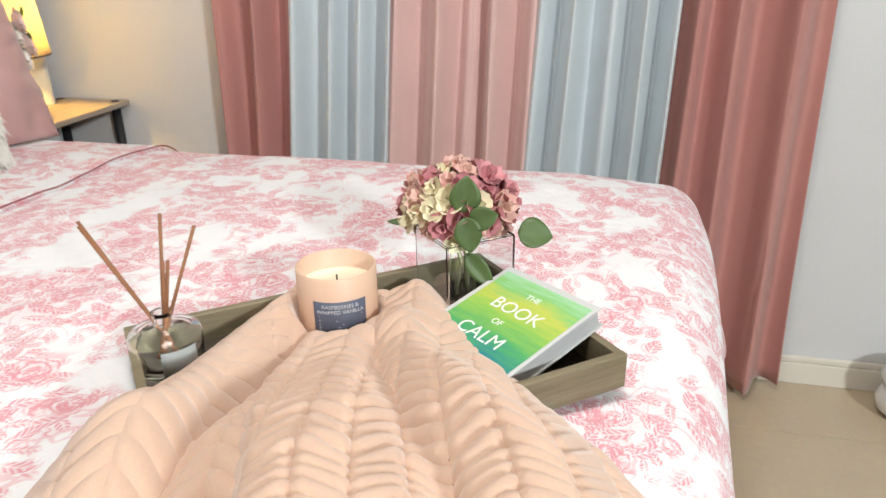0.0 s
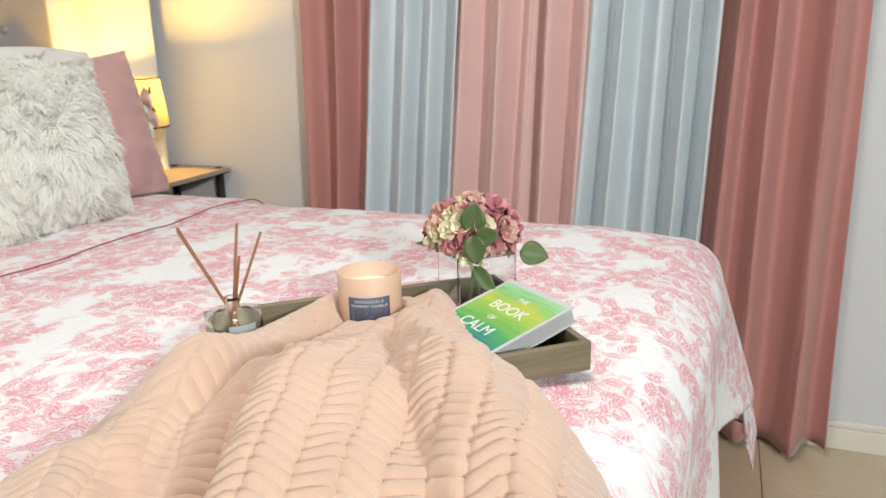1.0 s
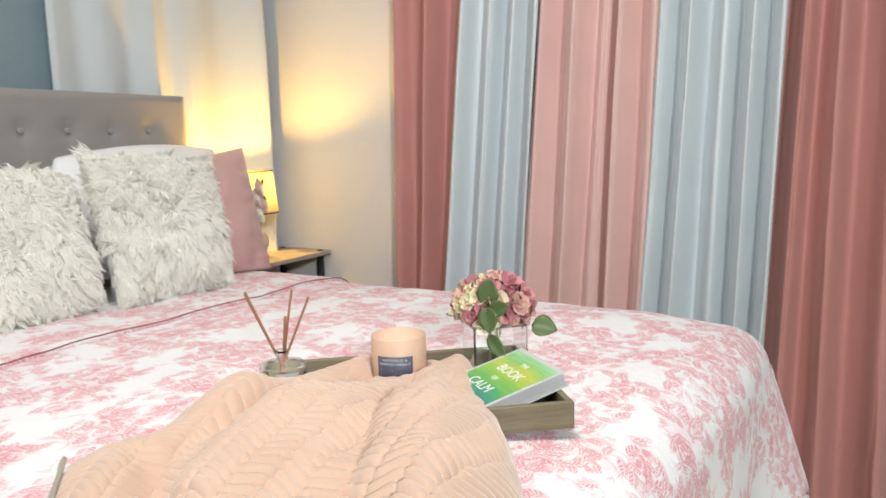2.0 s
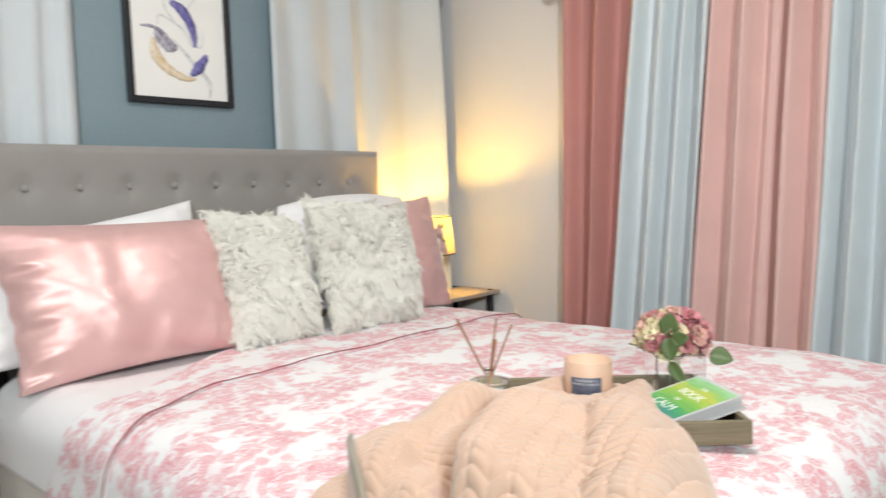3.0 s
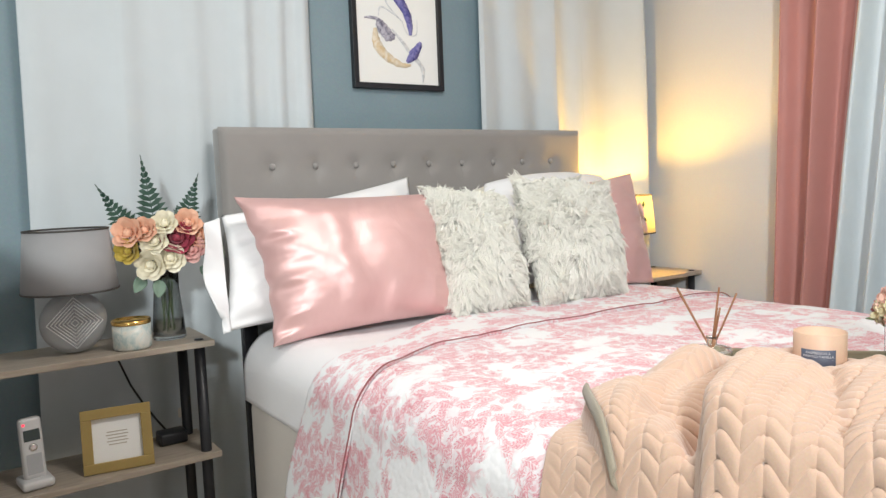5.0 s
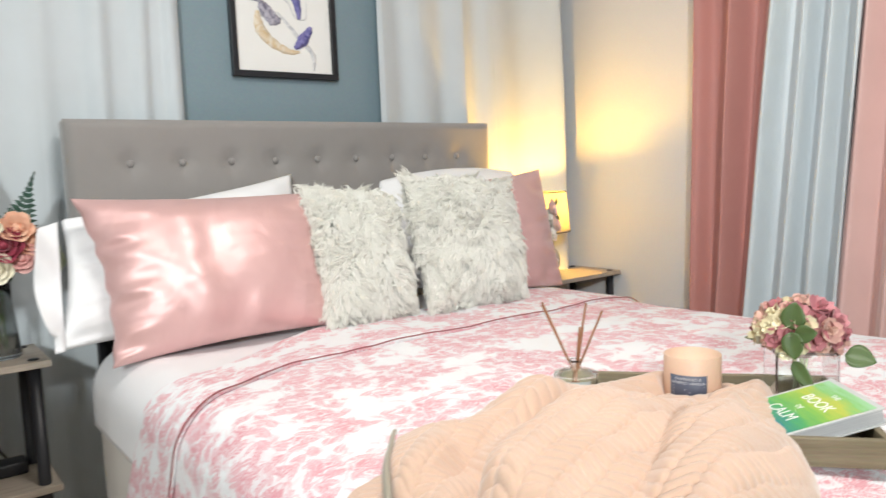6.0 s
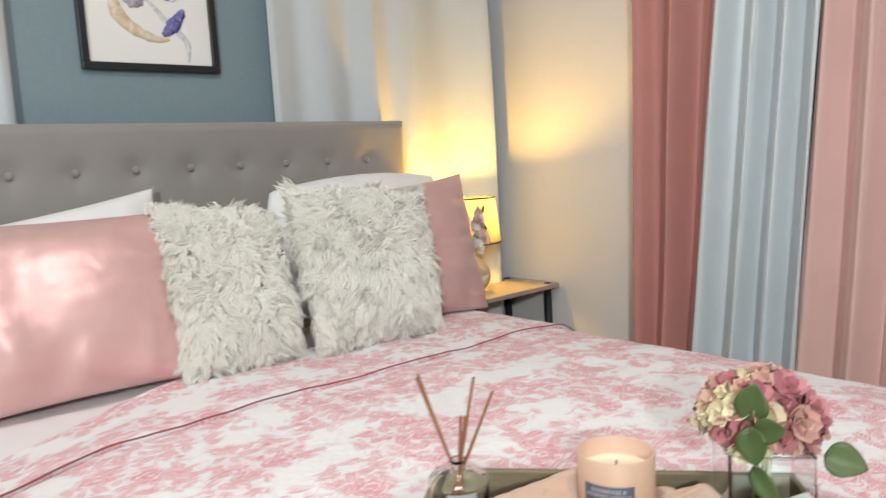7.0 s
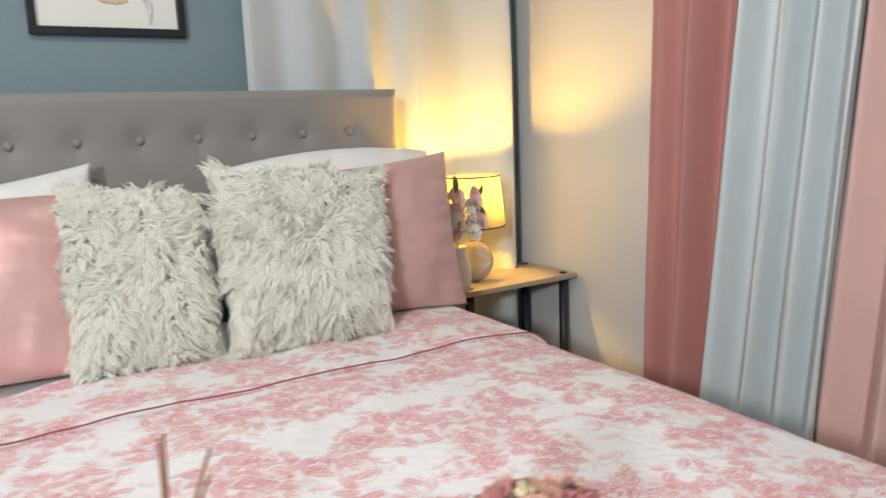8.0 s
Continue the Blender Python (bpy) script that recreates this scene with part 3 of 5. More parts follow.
def pillow(name, label, category, mat, corners, thickness, seed, wrinkle=1.0, group="", sag=0.0, soft=0.0, res=60, fold=0.0, ear=0.03, dip=0.035):
    """corners: bottom left, bottom right, top right, top left; the front bulges towards the foot of the bed."""
    bl, br, tr, tl = [Vector(c) for c in corners]
    nrm = (br - bl).cross(tl - bl).normalized()
    if nrm.y > 0:
        nrm = -nrm

    def f(side):
        def g(u, v):
            cu, cv = 2 * u - 1, 2 * v - 1
            cu, cv = cu * (1 - soft * 0.5 * cv * cv) , cv * (1 - soft * 0.5 * cu * cu)
            u0, v0 = u, v
            u, v = (cu + 1) / 2, (cv + 1) / 2
            cu, cv = 2 * u0 - 1, 2 * v0 - 1
            pinch = dip * (1 - abs(cu) ** 2) * cv
            uu = u - ear * cu * (1 - cv * cv)
            if fold:
                uu += 0.005 * math.sin(v * 37 + 3 * n3(v * 4, seed)) * ease(0.14, 0.0, u) * (1 - abs(cv) ** 6)
            vv = v - pinch
            p = (bl * (1 - uu) + br * uu) * (1 - vv) + (tl * (1 - uu) + tr * uu) * vv
            body = ((1 - abs(cu) ** 2.6) * (1 - abs(cv) ** 2.6)) ** 0.55
            w = 0.012 * n3(u * 2.6 + seed, v * 2.2, side) + 0.007 * n3(u * 5 + seed, v * 4, side) + 0.0035 * n3(u * 11, v * 11 + seed, side)
            rim = max(abs(cu), abs(cv))
            ends = ease(0.35, 1.0, abs(cu)) * (1 - rim ** 10)
            gather = 0.016 * n3(v * 9 + 0.6 * n3(u * 5, seed), u * 2.2 + seed, 3.0) * ends + 0.008 * n3(v * 19, u * 4, seed) * ends
            gather += 0.012 * n3(u * 9, v * 2.4 + seed, 7.0) * ease(0.45, 1.0, abs(cv)) * (1 - rim ** 10)
            p = p + nrm * side * (thickness / 2 * body + wrinkle * (w * body + gather) * side)
            if side > 0 and fold:
                # a slack fold runs down the face, and small ones fan from the seam
                k = (u - 0.30 - 0.10 * (1 - v) - 0.02 * math.sin(v * 9)) / 0.055
                p = p + nrm * fold * (math.exp(-k * k) - 0.7 * math.exp(-((k - 2.2) ** 2))) * body
                p = p + nrm * fold * 1.5 * (0.6 + 0.8 * n3(v * 7, 2.0, seed)) * math.sin(v * 37 + 4 * n3(v * 4, seed)) * ease(0.22, 0.0, u) * (1 - rim ** 12)
                p = p + nrm * fold * 0.45 * math.sin(v * 17 + u * 22 + 3 * n3(v * 3, u * 3, seed)) * ease(0.5, 0.05, u) * body
                p = p + nrm * fold * 0.9 * math.sin(u * 26 - v * 9 + 3 * n3(u * 5, seed)) * ease(0.42, 0.05, v) * body * ease(0.15, 0.35, u)
            p.z -= sag * (1 - cv) * 0.5 * (cu * cu)
            return p
        return g

    bm = sheet_bm(f(1), res, res)
    bm2 = sheet_bm(f(-1), res, res)
    me = bpy.data.meshes.new("tmp")
    bm2.to_mesh(me)
    bm.from_mesh(me)
    bpy.data.meshes.remove(me)
    bm2.free()
    bmesh.ops.remove_doubles(bm, verts=bm.verts[:], dist=0.0004)
    bmesh.ops.recalc_face_normals(bm, faces=bm.faces[:])
    ob = obj_from(name, bm, mat)
    return tagged(ob, label, category, group)


PG = "pillows against the headboard"
white = pillow("pillow", "white cotton pillow standing behind the satin one", "pillow", M["sheet"], ((-0.79, -0.33, 0.80), (-0.12, -0.27, 0.79), (-0.115, -0.13, 1.165), (-0.735, -0.20, 1.08)), 0.13, 3.0, 1.0, PG)


def pillowcase_end(parent):
    """The slack open end of the pillowcase, hanging in waves past the filling."""
    top, low = Vector((-0.745, -0.215, 1.075)), Vector((-0.775, -0.34, 0.80))

    def f(u, v):
        p = top.lerp(low, v)
        out = 0.055 * (0.35 + 0.65 * math.sin(math.pi * min(1, v + 0.15)) ** 0.6)
        return p + Vector((-out * u, 0.020 * math.sin(v * 13 + 2 * u) * u - 0.02 * u, -0.012 * u + 0.01 * math.sin(v * 8) * u))

    thick(part("pillowcase_end", sheet_bm(f, 16, 60), M["sheet"], parent), 0.003, 0)


pillowcase_end(white)
pillow("pillow", "white cotton pillow leaning on the headboard behind the fur cushions", "pillow", M["sheet"], ((0.08, -0.30, 0.79), (0.74, -0.30, 0.79), (0.80, -0.125, 1.175), (0.14, -0.12, 1.160)), 0.13, 9.0, 1.0, PG, soft=0.30, dip=0.012)
pillow("satin_pillow", "shiny pink satin pillow with wrinkled ends", "pillow", M["satin"], ((-0.70, -0.42, 0.762), (-0.17, -0.475, 0.785), (-0.13, -0.32, 1.115), (-0.727, -0.285, 1.128)), 0.20, 5.0, 0.45, PG, fold=0.0075, res=150, ear=0.05)
pillow("pink_pillow", "matte pink pillow standing at the far side", "pillow", M["pink_cotton"], ((0.20, -0.43, 0.772), (0.665, -0.45, 0.772), (0.69, -0.33, 1.15), (0.22, -0.30, 1.12)), 0.15, 7.0, 0.8, PG)


def fur_cushion(label, corners, thickness, seed, strands):
    base = pillow("fur_cushion", label, "cushion", M["fur"], corners, thickness, seed, 0.4, "fluffy cushions", soft=0.10, res=36)
    rng = random.Random(int(seed * 10))
    me = base.data
    centre = sum((v.co for v in me.vertices), Vector()) / len(me.vertices)
    bl, br, tr, tl = [Vector(c) for c in corners]
    up = ((tl + tr) - (bl + br)).normalized()
    verts, faces = [], []
    polys = [p for p in me.polygons if p.center.y < centre.y + 0.10]
    areas = np.cumsum([p.area for p in polys])
    per = 13
    for _ in range(strands // per):
        p = polys[int(np.searchsorted(areas, rng.random() * areas[-1]))]
        a, b, c = (me.vertices[p.vertices[i]].co for i in rng.sample(range(len(p.vertices)), 3))
        r1, r2 = sorted((rng.random(), rng.random()))
        heart = a * r1 + b * (r2 - r1) + c * (1 - r2)
        nrm = p.normal.normalized()
        if nrm.dot(p.center - centre) < 0:
            nrm = -nrm
        out = heart - centre
        out = out - nrm * out.dot(nrm)
        k = Vector((n3(heart.x * 16, heart.z * 16, seed), n3(heart.x * 16, heart.z * 16, seed + 7), n3(heart.x * 16, heart.z * 16, seed + 13)))
        lay = out * 4.5 + k * 1.3 - up * 0.35 + Vector([rng.uniform(-0.3, 0.3) for _ in range(3)])
        lay = lay - nrm * lay.dot(nrm)
        # the pile is flattened at the sides, where the cushions meet
        side_on = abs(nrm.x) > 0.6
        long = rng.uniform(0.034, 0.056) * (0.8 if side_on else 1.0)
        d1 = (nrm * 0.34 + lay * 0.95).normalized()
        d2 = (nrm * 0.14 + lay * 1.1 - Vector((0, 0, 0.35))).normalized()
        t1 = nrm.orthogonal().normalized()
        t2 = nrm.cross(t1)
        for _ in range(per):
            root = heart + t1 * rng.gauss(0, 0.0065) + t2 * rng.gauss(0, 0.0065) - nrm * 0.002
            ln = long * rng.uniform(0.65, 1.08)
            j1, j2 = (Vector([rng.uniform(-1, 1) for _ in range(3)]) for _ in range(2))
            p1 = root.lerp(heart, 0.25) + d1 * ln * 0.5 + j1 * 0.003
            p2 = heart + (root - heart) * 0.25 + d1 * ln * 0.5 + d2 * ln * 0.55 + j2 * 0.0045
            w = rng.uniform(0.0016, 0.0038)
            side = d1.cross(nrm + Vector((0.01, 0, 0.02))).normalized() * w
            i = len(verts)
            lift = nrm * w * 0.8
            verts += [root - side, root + side, root + lift, p1 - side * 0.8, p1 + side * 0.8, p1 + lift, p2]
            faces += [(i, i + 3, i + 5, i + 2), (i + 2, i + 5, i + 4, i + 1), (i, i + 1, i + 4, i + 3), (i + 3, i + 6, i + 5), (i + 5, i + 6, i + 4), (i + 3, i + 4, i + 6)]
    m2 = bpy.data.meshes.new("fur")
    m2.from_pydata([tuple(v) for v in verts], [], faces)
    m2.materials.append(M["fur_strand"])
    fur = new("fur", m2)
    fur.parent = base
    tagged(fur, "long tangled ivory fur", "", kind="stuff")
    return base


def strand_material():
    m = material("ivory_fur_strand", (0.84, 0.85, 0.80), 0.6, sheen=0.6)
    n = Nodes(m)
    g = n.t.nodes.new("ShaderNodeNewGeometry")
    col = n.mix(g.outputs["Random Per Island"], (0.955, 0.955, 0.905), (0.995, 0.99, 0.955))
    n.put(n.out, "Base Color", col)
    lit_through = n.node("ShaderNodeBsdfTranslucent", Color=col)
    both = n.t.nodes.new("ShaderNodeMixShader")
    both.inputs[0].default_value = 0.45
    n.t.links.new(n.out.outputs[0], both.inputs[1])
    n.t.links.new(lit_through.outputs[0], both.inputs[2])
    n.t.links.new(both.outputs[0], n.t.nodes["Material Output"].inputs[0])
    return m


M["fur_strand"] = strand_material()
fur_cushion("square ivory fur cushion leaning on the pillows", ((-0.222, -0.515, 0.80), (0.042, -0.515, 0.80), (0.045, -0.39, 1.095), (-0.205, -0.345, 1.125)), 0.10, 2.0, 34000)
fur_cushion("larger square ivory fur cushion leaning on the pink pillow", ((0.052, -0.56, 0.80), (0.395, -0.565, 0.80), (0.435, -0.435, 1.115), (0.075, -0.42, 1.142)), 0.115, 4.0, 44000)

# ---- the tray and what stands in it ----
TR = Vector((-0.199, -1.239, BED_Z + 0.002))
TA, TB = Vector((0.645, -0.765, 0)).normalized(), Vector((-0.765, -0.645, 0)).normalized()
TL_, TW_, TH_ = 0.414, 0.28, 0.036
TRAY_M = Matrix(((TA.x, -TB.x, 0, TR.x), (TA.y, -TB.y, 0, TR.y), (0, 0, 1, TR.z), (0, 0, 0, 1)))


def on_tray(a, b, z=0.0):
    """A place a metres along the tray's back edge and b metres in from it."""
    return TRAY_M @ Vector((a, -b, z))


def tray():
    t = thing("serving_tray", "shallow grey-brown wooden serving tray lying on the coverlet", "tray", TRAY_M)
    k = 0.009
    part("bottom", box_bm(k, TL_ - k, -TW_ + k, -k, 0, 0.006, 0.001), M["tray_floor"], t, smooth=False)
    part("long_side", box_bm(0, TL_, -k, 0, 0, TH_, 0.0012), M["tray_wood"], t, smooth=False)
    part("long_side", box_bm(0, TL_, -TW_, -TW_ + k, 0, TH_, 0.0012), M["tray_wood"], t, smooth=False)
    part("short_side", box_bm(0, k, -TW_ + k, -k, 0, TH_ - 0.0005, 0.0012), M["tray_wood"], t, smooth=False)
    part("short_side", box_bm(TL_ - k, TL_, -TW_ + k, -k, 0, TH_ - 0.0005, 0.0012), M["tray_wood"], t, smooth=False)


tray()
TRAY_FLOOR = BED_Z + 0.009


def text_part(name, words, size, m, mat, parent):
    cu = bpy.data.curves.new(name, "FONT")
    cu.body, cu.size, cu.extrude, cu.align_x, cu.align_y = words, size, 0.0002, "CENTER", "CENTER"
    tmp = bpy.data.objects.new("tmp", cu)
    scene.collection.objects.link(tmp)
    bpy.context.view_layer.update()
    me = bpy.data.meshes.new_from_object(tmp)
    bpy.data.objects.remove(tmp)
    me.name = name
    me.materials.clear()
    me.materials.append(mat)
    ob = new(name, me)
    ob.parent = parent
    ob.matrix_local = m
    return ob


def candle():
    cx, cy = -0.098, -1.432
    R, H = 0.0425, 0.073
    c = thing("scented_candle", "peach glass jar candle with a slate-grey label", "candle", Matrix.Translation((cx, cy, TRAY_FLOOR)))
    part("jar", lathe_bm([(0, 0), (R - 0.002, 0), (R, 0.003), (R, H - 0.001), (R - 0.0012, H), (R - 0.0026, H - 0.001), (R - 0.003, 0.02), (0, 0.02)], 64), M["candle_glass"], c)
    part("wax", lathe_bm([(0, 0.051), (0.012, 0.0515), (R - 0.006, 0.051), (R - 0.0032, 0.0525), (R - 0.0032, 0.021), (0, 0.021)], 48), M["wax"], c)
    part("wick", tube_bm([(0, 0, 0.05), (0.0006, 0, 0.055), (0.0018, 0.0006, 0.0595)], 0.0009, 6), M["wick"], c)
    # label wrapped on the front, facing the foot-left corner of the bed
    face = math.atan2(-1.75 - cy, -0.80 - cx)
    lw = 0.056 / R
    r2 = R + 0.0004

    def lab(u, v):
        a = face - lw / 2 + lw * u
        return (r2 * math.cos(a), r2 * math.sin(a), 0.007 + 0.041 * v)

    label = thick(part("label", sheet_bm(lab, 30, 2), M["label_grey"], c, "slate-grey paper label with pale print"), 0.0003, 1)

    def bend(me_ob, zc):
        for v in me_ob.data.vertices:
            a = face + v.co.x / r2
            rr = r2 + 0.0006 + v.co.z
            v.co = (rr * math.cos(a), rr * math.sin(a), zc + v.co.y)

    for words, size, zc in (("RASPBERRIES &", 0.0058, 0.0425), ("WHIPPED VANILLA", 0.0058, 0.0365)):
        bend(text_part("writing", words, size, Matrix(), M["ink"], c), zc)
    for w, zc in ((0.046, 0.0315), (0.02, 0.027), (0.026, 0.0225), (0.022, 0.0195), (0.024, 0.0165), (0.03, 0.0115)):
        bm = box_bm(-0.023, -0.023 + w, -0.0004, 0.0004, 0, 0.0001)
        bend(part("print_line", bm, M["ink"], c, smooth=False), zc)


candle()


def diffuser():
    d = thing("reed_diffuser", "round glass reed diffuser with brown sticks", "reed diffuser", Matrix.Translation((-0.213, -1.297, TRAY_FLOOR)))
    bottle = part("bottle", lathe_bm([(0, 0), (0.031, 0), (0.0345, 0.004), (0.0350, 0.036), (0.0335, 0.040), (0.022, 0.0425), (0.0095, 0.0445), (0.0085, 0.048), (0.0085, 0.056), (0.0105, 0.057), (0.0105, 0.060), (0.007, 0.060), (0.0065, 0.046), (0.02, 0.040), (0.031, 0.037), (0.0325, 0.034), (0.032, 0.006), (0, 0.004)], 56), M["glass"], d)
    bottle.visible_shadow = False

    def lab(u, v):
        a = math.radians(205) + u * 1.0
        return (0.0354 * math.cos(a), 0.0354 * math.sin(a), 0.006 + 0.027 * v)

    thick(part("label", sheet_bm(lab, 16, 2), M["smoke_label"], d, "faded grey label"), 0.0003, 1)
    tips = [((0.020, 0.090, 0.138)), ((0.014, 0.085, 0.136)), ((0.048, 0.018, 0.142)), ((-0.004, -0.014, 0.115)), ((0.001, -0.016, 0.114)), ((0.036, -0.026, 0.137))]
    for i, tip in enumerate(tips):
        tip = Vector(tip)
        foot = Vector((-tip.x * 0.25, -tip.y * 0.22, 0.012))
        part("stick", tube_bm([foot, foot.lerp(tip, 0.5), tip], 0.0018, 8), M["stick"], d)


M["smoke_label"] = speckled("grey_label", (0.3, 0.33, 0.33), 0.6)
diffuser()


def petal(bm, base, out, up, length, width, cup, mat_i=0, curl=0.0):
    """A cupped petal from base, towards out, with up as its face."""
    out, up = out.normalized(), up.normalized()
    side = out.cross(up).normalized()
    grid = []
    nu, nv = 4, 4
    for j in range(nv + 1):
        t = j / nv
        w = width * (math.sin(math.pi * min(1, 0.15 + 0.75 * t)) ** 0.7)
        row = []
        for i in range(nu + 1):
            s = 2 * i / nu - 1
            p = base + out * length * t + side * w * s * 0.5 + up * (cup * length * (t * t * 0.6 + 0.35 * s * s * t) - curl * length * max(0, t - 0.6) ** 2 * 4)
            row.append(bm.verts.new(p))
        grid.append(row)
    for a, b in zip(grid, grid[1:]):
        for i in range(nu):
            f = bm.faces.new((a[i], a[i + 1], b[i + 1], b[i]))
            f.material_index = mat_i


def leaf_bm(base, out, up, length, width, droop=0.2, fold=0.25):
    bm = bmesh.new()
    out, up = out.normalized(), up.normalized()
    side = out.cross(up).normalized()
    nu, nv = 6, 10
    rows = []
    for j in range(nv + 1):
        t = j / nv
        w = width * max(0.02, math.sin(math.pi * t ** 0.8) ** 0.75)
        rows.append([bm.verts.new(base + out * length * t + side * w * 0.5 * (2 * i / nu - 1) + up * (fold * w * 0.5 * abs(2 * i / nu - 1) - droop * length * t * t)) for i in range(nu + 1)])
    for a, b in zip(rows, rows[1:]):
        for i in range(nu):
            bm.faces.new((a[i], a[i + 1], b[i + 1], b[i]))
    return bm


def petal_material(name, a, b):
    m = material(name, a, 0.6, sheen=0.2)
    n = Nodes(m)
    g = n.t.nodes.new("ShaderNodeNewGeometry")
    sp = n.noise(n.coord(), 60.0, 3)
    mixed = n.math("ADD", n.math("MULTIPLY", g.outputs["Random Per Island"], 0.65), n.math("MULTIPLY", sp.outputs[0], 0.35))
    n.put(n.out, "Base Color", n.mix(mixed, a, b))
    return m


M["hyd_pink"] = petal_material("hydrangea_pink", (0.42, 0.11, 0.15), (0.70, 0.34, 0.35))
M["hyd_cream"] = petal_material("hydrangea_cream", (0.74, 0.64, 0.40), (0.85, 0.82, 0.62))
M["hyd_blush"] = petal_material("hydrangea_blush", (0.68, 0.34, 0.31), (0.80, 0.62, 0.50))


def hydrangea():
    base = Vector((0.0, -1.55, TRAY_FLOOR))
    turn = math.degrees(math.atan2(TA.y, TA.x))
    S = 0.043
    v = thing("flower_vase", "square clear glass vase beside the book", "vase", Matrix.Translation(base) @ pose(0, 0, 0, 0, 0, turn))
    bm = box_bm(-S, S, -S, S, 0, 0.085, 0.004, 2)
    bmesh.ops.delete(bm, geom=[f for f in bm.faces if f.calc_center_median().z > 0.0849 and abs(f.normal.z) > 0.9], context="FACES")
    g = part("glass", bm, M["glass"], v, smooth=False)
    g.visible_shadow = False
    thick(g, 0.003, -1)
    b = thing("hydrangea_bouquet", "artificial hydrangea bouquet, dusty pink and cream, with green leaves", "flowers", Matrix.Translation(base))
    rng = random.Random(8)
    c = Vector((0.012, 0.008, 0.105))
    heads = []
    for k in range(54):
        # blossoms spread over a dome
        i = (k + 0.5) / 54
        ph = math.acos(1 - 1.45 * i)
        th = math.pi * (1 + 5 ** 0.5) * k
        d = Vector((math.cos(th) * math.sin(ph), math.sin(th) * math.sin(ph), math.cos(ph)))
        heads.append((c + Vector((d.x * 0.058, d.y * 0.058, d.z * 0.047)) * rng.uniform(0.92, 1.06), d))
    for p, d in heads:
        bm = bmesh.new()
        a0 = rng.random() * 6.28
        side = d.orthogonal().normalized()
        up2 = d.cross(side)
        L = rng.uniform(0.014, 0.021)
        for q in range(5):
            a = a0 + q * 2 * math.pi / 5 + rng.uniform(-0.2, 0.2)
            o = side * math.cos(a) + up2 * math.sin(a)
            petal(bm, p - d * 0.006, (o + d * rng.uniform(0.25, 0.8)), d, L, L * 1.15, rng.uniform(0.2, 0.5), 0, 0.15)
        for q in range(3):
            a = a0 + q * 2.1
            o = side * math.cos(a) + up2 * math.sin(a)
            petal(bm, p, (o * 0.5 + d), (d - o * 0.3), L * 0.6, L * 0.7, 0.3)
        r = rng.random()
        centre = d.dot(Vector((-0.93, -0.1, 0.3)))
        mat = M["hyd_cream"] if r < (0.6 if centre > 0.72 else 0.14) else M["hyd_blush"] if r < 0.52 else M["hyd_pink"]
        part("blossom", bm, mat, b)
    core = bmesh.new()
    bmesh.ops.create_icosphere(core, subdivisions=2, radius=0.042, matrix=Matrix.Translation(c))
    part("flower_core", core, M["hyd_pink"], b)
    for k in range(5):
        a = k * 1.26
        part("stem", tube_bm([(0.012 * math.cos(a), 0.012 * math.sin(a), 0.006), (0.006 * math.cos(a), 0.006 * math.sin(a), 0.05), c + Vector((0.012 * math.cos(a), 0.012 * math.sin(a), -0.03))], 0.0022, 6), M["stem"], b)
    for lbase, lout, lup, ln, w in (
        ((0.008, -0.060, 0.082), (0.15, -1, -0.12), (-0.75, 0, 0.75), 0.040, 0.038),
        ((0.0, 0.06, 0.085), (0.2, 1, 0.02), (-0.3, 0, 1), 0.034, 0.014),
        ((-0.042, -0.008, 0.118), (0.0, -0.1, 1), (-1, -0.3, 0.1), 0.042, 0.034),
        ((-0.052, -0.012, 0.118), (-0.1, -0.2, -1), (-1, -0.3, 0.1), 0.040, 0.030),
        ((-0.048, -0.014, 0.112), (-0.0, -0.9, 0.25), (-1, -0.3, 0.3), 0.034, 0.026),
        ((-0.046, -0.012, 0.074), (-0.1, -0.75, -0.9), (-1, -0.1, 0.3), 0.048, 0.022),
    ):
        thick(part("leaf", leaf_bm(Vector(lbase), Vector(lout), Vector(lup), ln, w, 0.05), M["leaf"], b), 0.0006)


hydrangea()


def cover_material():
    """A printed cover: bands of yellow-green fading into teal, with a white border."""
    m = material("book_cover_print", (0.8, 0.8, 0.8), 0.35)
    n = Nodes(m)
    c = n.coord()
    s = n.node("ShaderNodeSeparateXYZ", Vector=c)
    wob = n.noise(n.coord((6, 40, 6)), 3.0, 4)
    y = n.math("ADD", n.math("MULTIPLY", s.outputs[1], 1 / 0.16), n.math("MULTIPLY", n.math("SUBTRACT", wob.outputs[0], 0.5), 0.35))
    col = n.ramp(y, [(0.0, (0.02, 0.13, 0.29)), (0.22, (0.02, 0.22, 0.26)), (0.38, (0.08, 0.40, 0.14)), (0.55, (0.27, 0.53, 0.10)), (0.72, (0.53, 0.59, 0.10)), (0.82, (0.24, 0.56, 0.18)), (0.97, (0.40, 0.68, 0.44))])
    n.put(n.out, "Base Color", col)
    return m


M["book_white"] = speckled("coated_book_card", (0.60, 0.61, 0.61), 0.4, 0.03)


